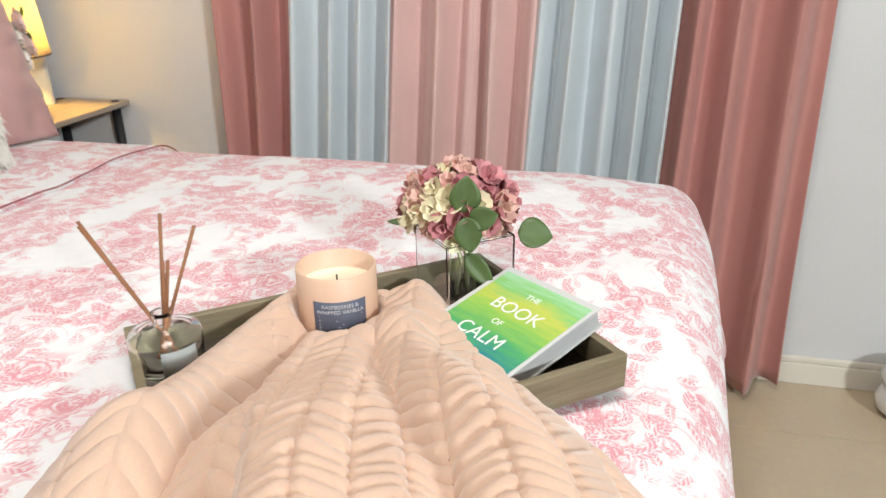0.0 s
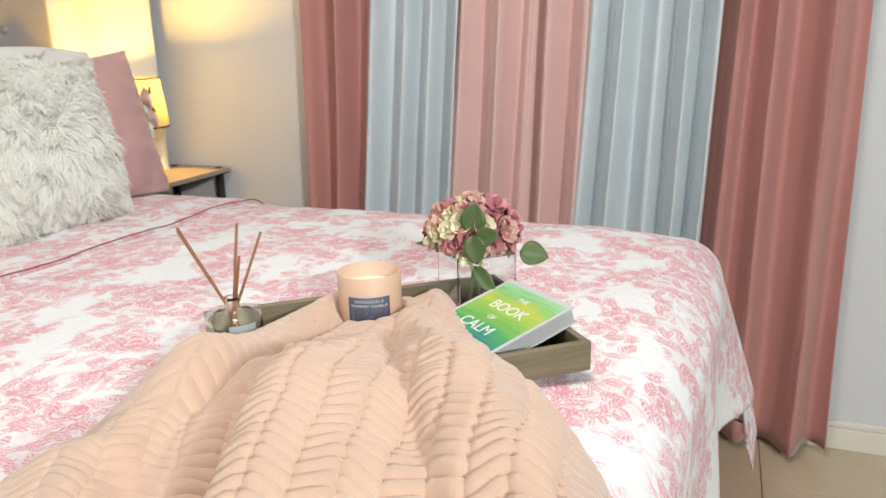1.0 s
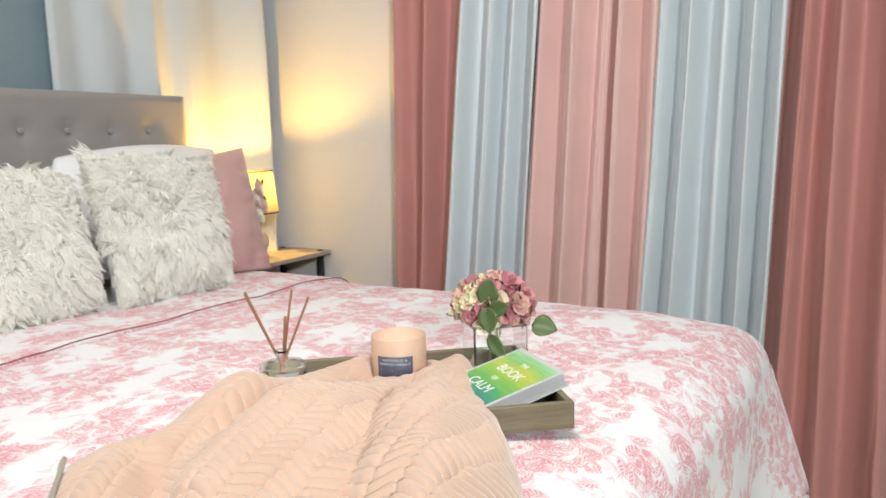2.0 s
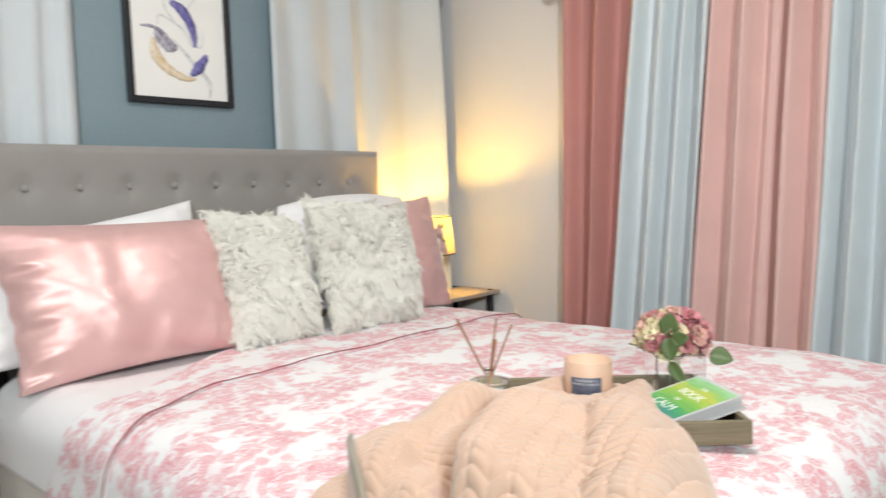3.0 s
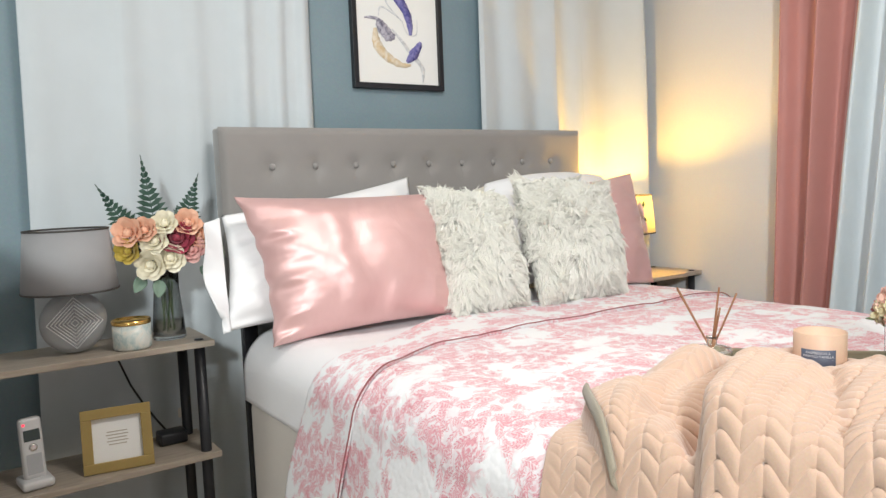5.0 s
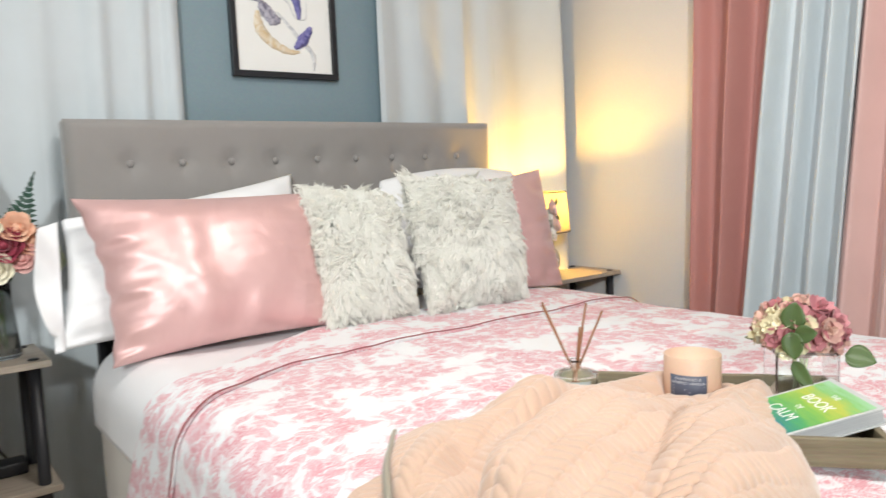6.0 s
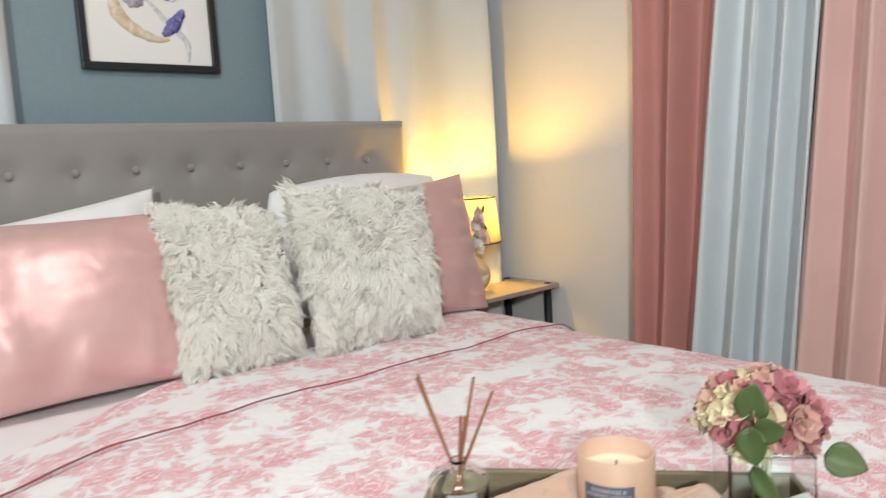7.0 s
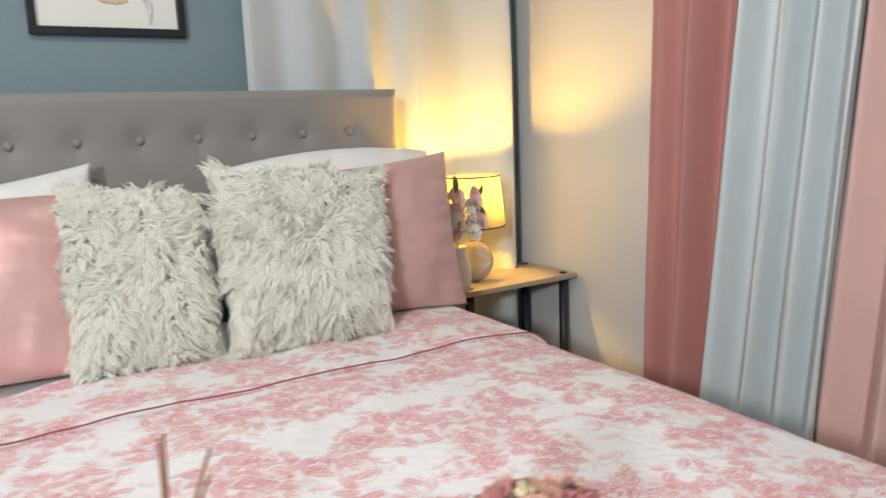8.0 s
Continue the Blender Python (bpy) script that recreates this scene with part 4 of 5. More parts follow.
def book():
    tl, tr = Vector((-0.024, -1.608, 0.842)), Vector((-0.108, -1.710, 0.843))
    br = Vector((-0.185, -1.635, 0.815))
    ex = (tr - tl).normalized()
    ey = (tr - br)
    ey = (ey - ex * ey.dot(ex)).normalized()
    ez = ex.cross(ey).normalized()
    W, L, T = 0.130, 0.158, 0.022
    o = tl - ey * L
    m = Matrix(((ex.x, ey.x, ez.x, o.x), (ex.y, ey.y, ez.y, o.y), (ex.z, ey.z, ez.z, o.z), (0, 0, 0, 1)))
    b = thing("book", "small white book with green and teal cover, propped on tray", "book", m)
    part("cover_front", box_bm(0, W, 0, L, -0.0022, 0, 0.0006), M["book_white"], b, smooth=False)
    part("cover_back", box_bm(0, W, 0, L, -T, -T + 0.0022, 0.0006), M["book_white"], b, smooth=False)
    part("spine", box_bm(-0.002, 0.0, 0, L, -T, 0, 0.0006), M["book_white"], b, smooth=False)
    part("page_block", box_bm(0.001, W - 0.003, 0.003, L - 0.003, -T + 0.0024, -0.0024), M["pages"], b, smooth=False)
    part("printed_panel", box_bm(0.005, W - 0.004, 0.003, L - 0.008, 0.0002, 0.0006), cover_material(), b, "green and teal brushed artwork", smooth=False)
    for words, size, x, y in (("THE", 0.0105, 0.066, 0.128), ("BOOK", 0.024, 0.066, 0.104), ("OF", 0.011, 0.062, 0.081), ("CALM", 0.024, 0.062, 0.058)):
        text_part("writing", words, size, pose(x, y, 0.0009), M["paper"], b)


def pages_material():
    m = material("page_edges", (0.55, 0.56, 0.57), 0.8)
    n = Nodes(m)
    st = n.noise(n.coord((3, 3, 900)), 3.0, 2)
    n.put(n.out, "Base Color", n.mix(st.outputs[0], (0.34, 0.35, 0.37), (0.7, 0.7, 0.7)))
    return m


M["pages"] = pages_material()
book()


def throw_blanket():
    """A thick quilted throw fanning out from the candle and over the bed's edge."""
    def smooth(a, b, t):
        t = min(1, max(0, (t - a) / (b - a)))
        return t * t * (3 - 2 * t)

    def along(pts, s):
        k = s * (len(pts) - 1)
        i = min(int(k), len(pts) - 2)
        f = k - i
        p0, p1, p2, p3 = (Vector(pts[max(0, min(len(pts) - 1, i + d))]) for d in (-1, 0, 1, 2))
        return 0.5 * (2 * p1 + (p2 - p0) * f + (2 * p0 - 5 * p1 + 4 * p2 - p3) * f * f + (3 * p1 - p0 - 3 * p2 + p3) * f ** 3)

    left = [(-0.07, -1.365, 0), (-0.22, -1.335, 0), (-0.36, -1.322, 0), (-0.50, -1.33, 0), (-0.63, -1.36, 0), (-0.76, -1.40, 0), (-0.90, -1.45, 0), (-1.04, -1.50, 0)]
    right = [(-0.03, -1.520, 0), (-0.14, -1.600, 0), (-0.24, -1.672, 0), (-0.35, -1.742, 0), (-0.48, -1.815, 0), (-0.63, -1.885, 0), (-0.80, -1.95, 0), (-0.98, -2.0, 0)]

    def quilt(a, b):
        """Herringbone tufts: a across, b along, in metres."""
        cw, rl = 0.031 - 0.007 * smooth(0.40, 0.9, b), 0.027
        a += 0.0025 * n3(b * 18, 3.0)
        col = a / cw
        fr = col - math.floor(col)
        zig = abs((col % 2) - 1)
        row = (b + 0.0015 * n3(a * 50, b * 50)) / rl + zig * 1.15
        rf = row - math.floor(row)
        cs = min(1, min(fr, 1 - fr) / 0.2)
        return math.sin(math.pi * rf) ** 0.5 * (0.62 + 0.38 * cs * cs * (3 - 2 * cs))

    # the middle panel's free edge, and the hem of the layer beside it
    P0, P1 = Vector((-0.30, -1.447, 0)), Vector((-0.86, -1.700, 0))
    PD = (P1 - P0).normalized()
    PN = Vector((PD.y, -PD.x, 0))
    PN = PN if PN.y < 0 else -PN
    H0, H1 = Vector((-0.60, -1.375, 0)), Vector((-0.725, -1.53, 0))
    HD = (H1 - H0).normalized()
    HN = Vector((HD.y, -HD.x, 0))
    HN = HN if HN.x < 0 else -HN

    def f(u, v):
        s, w = v, 2 * u - 1
        pl, pr = along(left, s), along(right, s)
        p = pl.lerp(pr, u)
        width = (pr - pl).length
        H = 0.090 * smooth(0.09, 0.56, s)
        edge = (1 - abs(w) ** 5) ** 0.5 if w > 0 else (1 - abs(w) ** (5 - 2.6 * smooth(0.15, 0.4, s))) ** (0.5 + 0.25 * smooth(0.15, 0.4, s))
        z = BED_Z + 0.010 + (0.012 + H) * edge
        # folds that run out from the candle
        g = lambda c, k: math.exp(-((w - c) / k) ** 2)
        fan = smooth(0.0, 0.2, s) * (1 - 0.7 * smooth(0.3, 0.55, s))
        z -= 0.026 * g(-0.40 - 0.1 * s, 0.07) * fan
        z += 0.013 * g(-0.68, 0.2) * fan
        seam = 0.30 + 0.38 * (s - 0.3)
        z -= 0.013 * math.exp(-((w - seam) / (0.05 if w > seam else 0.08)) ** 2) * smooth(0.05, 0.25, s) * (1 - 0.5 * smooth(0.6, 0.8, s))
        z += 0.016 * g(seam + 0.24, 0.15) * smooth(0.0, 0.2, s)
        z += 0.010 * g(0.08, 0.2) * smooth(0.1, 0.3, s)
        z += 0.016 * (1 - smooth(0.05, 0.25, s)) * (g(-0.78, 0.22) + g(0.78, 0.22))
        # the middle panel lies over the layer beside it
        q, d = (p - P0).dot(PD), (p - P0).dot(PN)
        beside = (1 - smooth(-0.011, 0.004, d)) * smooth(-0.06, 0.20, q)
        step = 0.026 + 0.036 * smooth(0.10, 0.34, q)
        z -= step * beside * edge
        z += 0.009 * math.exp(-((d - 0.02) / 0.022) ** 2) * smooth(0.0, 0.2, q)
        # a dark pocket under the panel's edge
        z -= 0.055 * math.exp(-((q - 0.335) / 0.075) ** 2) * math.exp(-((d + 0.020) / 0.022) ** 2) * (1 if d < 0 else 0) * smooth(0.004, -0.012, d)
        # the layer beside it is rumpled across and ends at a hem over a lower layer
        h, k = (p - H0).dot(HN), (p - H0).dot(HD)
        rump = math.sin((q * 0.75 - d * 0.7) * 62 + 3.0 * n3(p.x * 9, p.y * 9, 8.0))
        z += 0.0125 * rump * beside * smooth(0.22, 0.34, q) * (1 - smooth(0.0, 0.02, h)) * edge
        if d < 0:
            z += 0.038 * math.exp(-(min(0, h + 0.02) / 0.07) ** 2) * math.exp(-((k - 0.05) / 0.09) ** 2) * beside * (1 - smooth(0.0, 0.012, h))
            z -= 0.042 * smooth(0.0, 0.012, h) * beside * edge
            z += 0.007 * math.sin(k * 75 + h * 30) * smooth(0.02, 0.06, h) * beside * edge
        z += (0.008 * n3(p.x * 9, p.y * 9, 4.0) + 0.005 * n3(p.x * 22, p.y * 22, 1.0)) * smooth(0.12, 0.35, s)
        # a plump shoulder beside the diffuser
        z += 0.030 * math.exp(-((p.x + 0.40) ** 2 + (p.y + 1.385) ** 2) / 0.005)
        # over the sides of the bed
        over = -0.66 - p.x
        if over > 0:
            p.x = -0.66 - over * 0.72
            z -= 1.05 * over * smooth(0.0, 0.10, over)
        over = -1.88 - p.y
        if over > 0:
            p.y = -1.88 - 0.6 * over
            z -= 1.2 * over
        soft = 1.0 if d > 0 else 0.62 if s > 0.45 else 0.40 + 0.22 * smooth(0.3, 0.45, s)
        z += 0.0155 * (quilt(w * width * 0.5, 0.95 * s + 0.9 * max(0, s - 0.46)) - 0.6) * edge * soft * (0.25 + 0.75 * smooth(0.08, 0.34, s))
        # the book's corner lies under the edge
        z += 0.013 * math.exp(-((p.x + 0.133) ** 2 + (p.y + 1.502) ** 2) / 0.0009)
        # clear of the candle jar
        off = Vector((p.x + 0.098, p.y + 1.432, 0))
        if off.length < 0.060:
            z = min(z, BED_Z + 0.012 + 0.028 * smooth(0.045, 0.060, off.length))
            if off.length < 0.046:
                p = Vector((-0.098, -1.432, 0)) + (off.normalized() if off.length > 1e-4 else Vector((-1, 0, 0))) * 0.046
        return (p.x, p.y, max(z, BED_Z + 0.006 if p.x > -0.62 and p.y > -1.8 else -1))

    t = thing("throw_blanket", "peach plush throw blanket with chevron quilting, heaped over the bed corner", "blanket")
    top = part("blanket_top", sheet_bm(f, 420, 620), M["plush"], t)
    thick(top, 0.006, -1)
    # the turned hem of the upper layer shows its grey lining
    grid = [(f(i / 90, 0.45 + 0.4 * j / 90), i, j) for i in range(10, 60) for j in range(91)]
    rim = []
    for i in range(25):
        c = H0.lerp(H1, 0.04 + 0.92 * i / 24) - HN * 0.010
        x = c.x if c.x > -0.66 else -0.66 + (c.x + 0.66) * 0.72
        top_z = min(grid, key=lambda e: (e[0][0] - x) ** 2 + (e[0][1] - c.y) ** 2)[0][2]
        rim.append(Vector((x, c.y, top_z)))
    for _ in range(14):
        rim = [rim[0]] + [(a + b * 2 + c) / 4 for a, b, c in zip(rim, rim[1:], rim[2:])] + [rim[-1]]

    def lining(u, v):
        k = min(int(u * 24), 23)
        p = rim[k].lerp(rim[k + 1], u * 24 - k)
        return p + HN * (0.013 + 0.010 * math.sin(math.pi * (0.15 + 0.85 * v))) + Vector((0, 0, 0.002 - 0.030 * v))

    thick(part("hem_lining", sheet_bm(lining, 48, 8), M["lining"], t, "grey fabric lining at the turned edge"), 0.004, 0)
    return t


throw_blanket()

# ---- bedside tables ----


def end_table(label, x0, x1, y0, y1, heights, group="bedside tables"):
    t = thing("end_table", label, "bedside table", group=group)
    for z in heights:
        s = part("shelf", box_bm(x0, x1, y0, y1, z - 0.016, z, 0.002), M["oak"], t, smooth=False)
    for x in (x0 + 0.032, x1 - 0.032):
        for y in (y0 + 0.028, y1 - 0.028):
            part("pole", lathe_bm([(0, 0), (0.0135, 0), (0.0135, heights[0] - 0.017), (0, heights[0] - 0.017)], 20, x, y), M["black_metal"], t)
            part("cap", lathe_bm([(0, heights[0] + 0.003), (0.010, heights[0] + 0.003), (0.0125, heights[0]), (0, heights[0])], 20, x, y), M["black_metal"], t)
    return t


end_table("wood-topped end table with black poles, lit by the lamp", 0.79, 1.205, -0.25, -0.0, (0.745, 0.455, 0.165))
end_table("wood-topped three-tier end table with black poles", -1.36, -0.79, -0.255, -0.03, (0.77, 0.48, 0.18))


def disc_lamp(label, x, y, z0, lit, shade_mat, base_mat, turn):
    l = thing("table_lamp", label, "lamp", Matrix.Translation((x, y, z0)) @ pose(0, 0, 0, 0, 0, turn), group="matching bedside lamps")
    R, T = (0.062, 0.019) if lit else (0.074, 0.021)
    prof = [(0, -T), (R * 0.8, -T), (R * 0.97, -T * 0.6), (R, 0), (R * 0.97, T * 0.6), (R * 0.8, T), (0, T)]
    bm = lathe_bm(prof, 56)
    bmesh.ops.transform(bm, matrix=Matrix.Translation((0, 0, R + 0.001)) @ Matrix.Rotation(math.radians(90), 4, "X"), verts=bm.verts[:])
    base = part("base", bm, M["silver_groove"] if not lit else M["grey_groove"], l, "round disc base with embossed diamonds")
    for k in range(1, 8):
        # nested diamonds embossed on the front face
        d = R * 0.118 * k
        for sx, sz in ((1, 1), (1, -1), (-1, 1), (-1, -1)):
            a, b = Vector((sx * d, -T - 0.0003, R + 0.001)), Vector((0, -T - 0.0003, R + 0.001 + sz * d))
            part("ridge", tube_bm([a, (a + b) / 2, b], 0.0013, 5), base_mat, base)
    part("neck", lathe_bm([(0, 2 * R - 0.004), (0.007, 2 * R - 0.004), (0.007, 0.185), (0, 0.185)], 16), M["chrome"], l)
    zb, zt, rb, rt = (0.152, 0.296, 0.106, 0.092) if not lit else (0.172, 0.318, 0.100, 0.086)
    sh = part("shade", lathe_bm([(rb, zb), (rt, zt)], 64), shade_mat, l, "drum shade with dark trim")
    thick(sh, 0.0012)
    for r, z in ((rb, zb), (rt, zt)):
        part("trim_ring", lathe_bm([(r + 0.0012, z - 0.002), (r + 0.0018, z), (r + 0.0012, z + 0.002), (r - 0.0016, z + 0.002), (r - 0.0016, z - 0.002), (r + 0.0012, z - 0.002)], 64), M["trim_dark"], sh)
    for k in range(3):
        a = k * 2.094 + 0.4
        part("spider_arm", tube_bm([(0, 0, zt - 0.02), (rt * 0.5 * math.cos(a), rt * 0.5 * math.sin(a), zt - 0.014), (rt * math.cos(a), rt * math.sin(a), zt - 0.002)], 0.0012, 6), M["chrome"], l)
    bm = bmesh.new()
    bmesh.ops.create_uvsphere(bm, u_segments=16, v_segments=10, radius=0.019, matrix=Matrix.Translation((0, 0, 0.235)))
    part("bulb", bm, M["bulb_on"] if lit else M["paper"], l)
    return l


def shade_material():
    m = bpy.data.materials.new("lit_white_shade")
    m.use_nodes = True
    t = m.node_tree
    b = t.nodes["Principled BSDF"]
    b.inputs["Base Color"].default_value = (0.85, 0.8, 0.7, 1)
    b.inputs["Roughness"].default_value = 0.8
    tr = t.nodes.new("ShaderNodeBsdfTranslucent")
    tr.inputs[0].default_value = (0.98, 0.94, 0.82, 1)
    mx = t.nodes.new("ShaderNodeMixShader")
    mx.inputs[0].default_value = 0.85
    t.links.new(b.outputs[0], mx.inputs[1])
    t.links.new(tr.outputs[0], mx.inputs[2])
    t.links.new(mx.outputs[0], t.nodes["Material Output"].inputs[0])
    return m


M["lit_shade"] = shade_material()
M["grey_groove"] = speckled("taupe_groove_glaze", (0.46, 0.43, 0.38), 0.6, 0.06)
M["trim_dark"] = speckled("dark_shade_trim", (0.05, 0.045, 0.04), 0.6)
M["white_ceramic"] = speckled("white_grooved_ceramic", (0.84, 0.81, 0.76), 0.5, 0.06)
mb = material("warm_bulb", (1, 0.8, 0.5))
mb.node_tree.nodes["Principled BSDF"].inputs["Emission Color"].default_value = (1.0, 0.6, 0.2, 1)
mb.node_tree.nodes["Principled BSDF"].inputs["Emission Strength"].default_value = 6.0
M["bulb_on"] = mb
disc_lamp("lit table lamp with a round grooved base", 0.885, -0.15, 0.746, True, M["lit_shade"], M["white_ceramic"], -25)
disc_lamp("unlit grey table lamp with a silver disc base", -1.095, -0.165, 0.771, False, M["lampgrey"], M["silver"], 0)

# ---- picture over the bed ----


def blob_bm(points, widths, y, seg=40):
    """A flat brush stroke on the print, along a smooth line."""
    pts = [Vector(p) for p in points]
    bm = bmesh.new()
    rows = []
    for i in range(seg + 1):
        k = i / seg * (len(pts) - 1)
        a = min(int(k), len(pts) - 2)
        t = k - a
        p0, p1, p2, p3 = (pts[max(0, min(len(pts) - 1, a + d))] for d in (-1, 0, 1, 2))
        c = 0.5 * (2 * p1 + (p2 - p0) * t + (2 * p0 - 5 * p1 + 4 * p2 - p3) * t * t + (3 * p1 - p0 - 3 * p2 + p3) * t ** 3)
        d = (0.5 * ((p2 - p0) + 2 * (2 * p0 - 5 * p1 + 4 * p2 - p3) * t + 3 * (3 * p1 - p0 - 3 * p2 + p3) * t * t)).normalized()
        w = widths[a] + (widths[a + 1] - widths[a]) * t
        w *= 1 + 0.25 * n3(i * 0.35, points[0][0] * 40)
        n = Vector((-d.y, d.x))
        rows.append([bm.verts.new((c.x + n.x * w * q, y, c.y + n.y * w * q)) for q in (-0.5, 0, 0.5)])
    for a, b in zip(rows, rows[1:]):
        for i in range(2):
            bm.faces.new((a[i], b[i], b[i + 1], a[i + 1]))
    bmesh.ops.recalc_face_normals(bm, faces=bm.faces[:])
    return bm


def wash_material(name, a, b):
    m = material(name, a, 0.7)
    n = Nodes(m)
    s = n.noise(n.coord(), 55.0, 5, 0.6, 0.8)
    n.put(n.out, "Base Color", n.ramp(s.outputs[0], [(0.35, a), (0.68, b)]))
    return m


M["wash_blue"] = wash_material("indigo_wash", (0.05, 0.05, 0.25), (0.30, 0.28, 0.55))
M["wash_grey"] = wash_material("grey_wash", (0.14, 0.13, 0.19), (0.6, 0.58, 0.66))
M["wash_ochre"] = wash_material("ochre_wash", (0.68, 0.52, 0.30), (0.83, 0.77, 0.68))
M["wash_pale"] = wash_material("pale_grey_wash", (0.55, 0.57, 0.60), (0.82, 0.82, 0.82))


def framed_art():
    x0, x1, z0, z1, y = -0.195, 0.158, 1.462, 1.95, WALL_Y
    a = thing("framed_picture", "abstract blue and ochre print in a black frame", "picture")
    w = 0.018
    part("mount", box_bm(x0 + w, x1 - w, y - 0.010, y - 0.002, z0 + w, z1 - w), M["paper"], a, smooth=False)
    for b in ((x0, x1, z0, z0 + w), (x0, x1, z1 - w, z1), (x0, x0 + w, z0 + w, z1 - w), (x1 - w, x1, z0 + w, z1 - w)):
        part("frame_side", box_bm(b[0], b[1], y - 0.022, y - 0.001, b[2], b[3], 0.0015), M["black_metal"], a, smooth=False)
    strokes = [
        ("wash_ochre", [(-0.105, 1.66), (-0.10, 1.61), (-0.065, 1.57), (-0.01, 1.545), (0.03, 1.545)], [0.01, 0.035, 0.03, 0.02, 0.006]),
        ("wash_pale", [(-0.04, 1.66), (0.0, 1.62), (0.03, 1.585), (0.075, 1.54), (0.075, 1.49)], [0.006, 0.012, 0.014, 0.016, 0.006]),
        ("wash_pale", [(-0.09, 1.70), (-0.08, 1.73), (-0.03, 1.71), (0.0, 1.69)], [0.004, 0.006, 0.005, 0.003]),
        ("wash_pale", [(0.0, 1.69), (-0.06, 1.75), (-0.055, 1.82), (0.0, 1.87), (0.06, 1.86)], [0.003, 0.005, 0.005, 0.006, 0.004]),
        ("wash_pale", [(0.01, 1.76), (0.05, 1.81), (0.065, 1.86), (0.05, 1.90)], [0.003, 0.006, 0.009, 0.004]),
        ("wash_pale", [(0.0, 1.69), (0.02, 1.65), (0.055, 1.65), (0.06, 1.70)], [0.003, 0.004, 0.004, 0.002]),
        ("wash_grey", [(-0.095, 1.69), (-0.08, 1.665), (-0.055, 1.64), (-0.03, 1.635)], [0.012, 0.042, 0.044, 0.012]),
        ("wash_grey", [(-0.145, 1.69), (-0.12, 1.692), (-0.095, 1.69)], [0.003, 0.010, 0.010]),
        ("wash_blue", [(-0.045, 1.775), (-0.01, 1.757), (0.018, 1.72), (0.030, 1.68), (0.032, 1.645)], [0.012, 0.034, 0.032, 0.024, 0.010]),
        ("wash_blue", [(0.012, 1.555), (0.035, 1.575), (0.060, 1.605), (0.072, 1.625)], [0.010, 0.034, 0.028, 0.008]),
    ]
    for k, (mat, pts, widths) in enumerate(strokes):
        thick(part("brush_stroke", blob_bm(pts, widths, y - 0.0105 - 0.0002 * k), M[mat], a), 0.0001, 0)
    return a


framed_art()

# ---- on the bedside tables ----


def rose(parent, centre, radius, mat, facing, seed):
    """A full rose: petals wound round a bud."""
    rng = random.Random(seed)
    bm = bmesh.new()
    d = Vector(facing).normalized()
    side = d.orthogonal().normalized()
    up = d.cross(side)
    c = Vector(centre)
    for ring, (count, tilt, ln) in enumerate(((3, 2.2, 0.62), (4, 1.1, 0.78), (5, 0.55, 0.92), (6, 0.15, 1.0))):
        for q in range(count):
            a = q * 2 * math.pi / count + ring * 0.7 + rng.uniform(-0.15, 0.15)
            o = side * math.cos(a) + up * math.sin(a)
            base = c - d * radius * 0.45 + o * radius * 0.16 * ring
            petal(bm, base, o * (0.35 + 0.2 * ring) + d * (0.5 + tilt * 0.4), d - o * 0.6, radius * ln, radius * (0.75 + 0.17 * ring), 0.35, 0, 0.25)
    core = bmesh.ops.create_icosphere(bm, subdivisions=1, radius=radius * 0.42, matrix=Matrix.Translation(c - d * radius * 0.15))
    return part("rose", bm, mat, parent)


def frond(parent, base, tip, width, facing, seed):
    """A fern frond of many leaflets on a rib."""
    base, tip, facing = Vector(base), Vector(tip), Vector(facing).normalized()
    ax = (tip - base)
    L = ax.length
    ax.normalize()
    side = ax.cross(facing).normalized()
    verts, faces = [], []
    n = 17
    for i in range(n):
        t = 0.12 + 0.86 * i / (n - 1)
        w = width * math.sin(math.pi * min(1, 0.25 + 0.75 * t)) ** 0.8 * (1.02 - t * 0.9)
        for s in (-1, 1):
            p = base + ax * L * t
            o = (side * s + ax * 0.45).normalized()
            q = p + o * w + facing * 0.01 * math.sin(i + s)
            h = ax * L / n * 0.46
            k = len(verts)
            mid = p.lerp(q, 0.55)
            verts += [p - h * 0.6, p + h * 0.6, mid + h + facing * 0.002, mid - h + facing * 0.002, q]
            faces += [(k, k + 3, k + 2, k + 1), (k + 3, k + 4, k + 2)]
    me = bpy.data.meshes.new("frond")
    me.from_pydata([tuple(v) for v in verts], [], faces)
    me.materials.append(M["fern"])
    ob = new("frond", me)
    ob.parent = parent
    thick(ob, 0.0008, 0)
    part("rib", tube_bm([base, base.lerp(tip, 0.5), tip], 0.0016, 6, 0.4), M["fern"], ob)


M["rose_cream"] = petal_material("cream_rose", (0.80, 0.74, 0.56), (0.88, 0.84, 0.70))
M["rose_peach"] = petal_material("peach_rose", (0.80, 0.42, 0.28), (0.85, 0.58, 0.42))
M["rose_red"] = petal_material("crimson_rose", (0.22, 0.02, 0.04), (0.36, 0.04, 0.08))
M["rose_pink"] = petal_material("pink_rose", (0.74, 0.36, 0.34), (0.82, 0.52, 0.48))
M["rose_yellow"] = petal_material("yellow_leafy_bloom", (0.45, 0.33, 0.04), (0.62, 0.46, 0.10))
M["rose_green"] = petal_material("pale_green_bloom", (0.45, 0.52, 0.36), (0.66, 0.70, 0.56))
M["eucalyptus"] = speckled("eucalyptus_leaf", (0.16, 0.24, 0.18), 0.6, 0.3, 40.0)


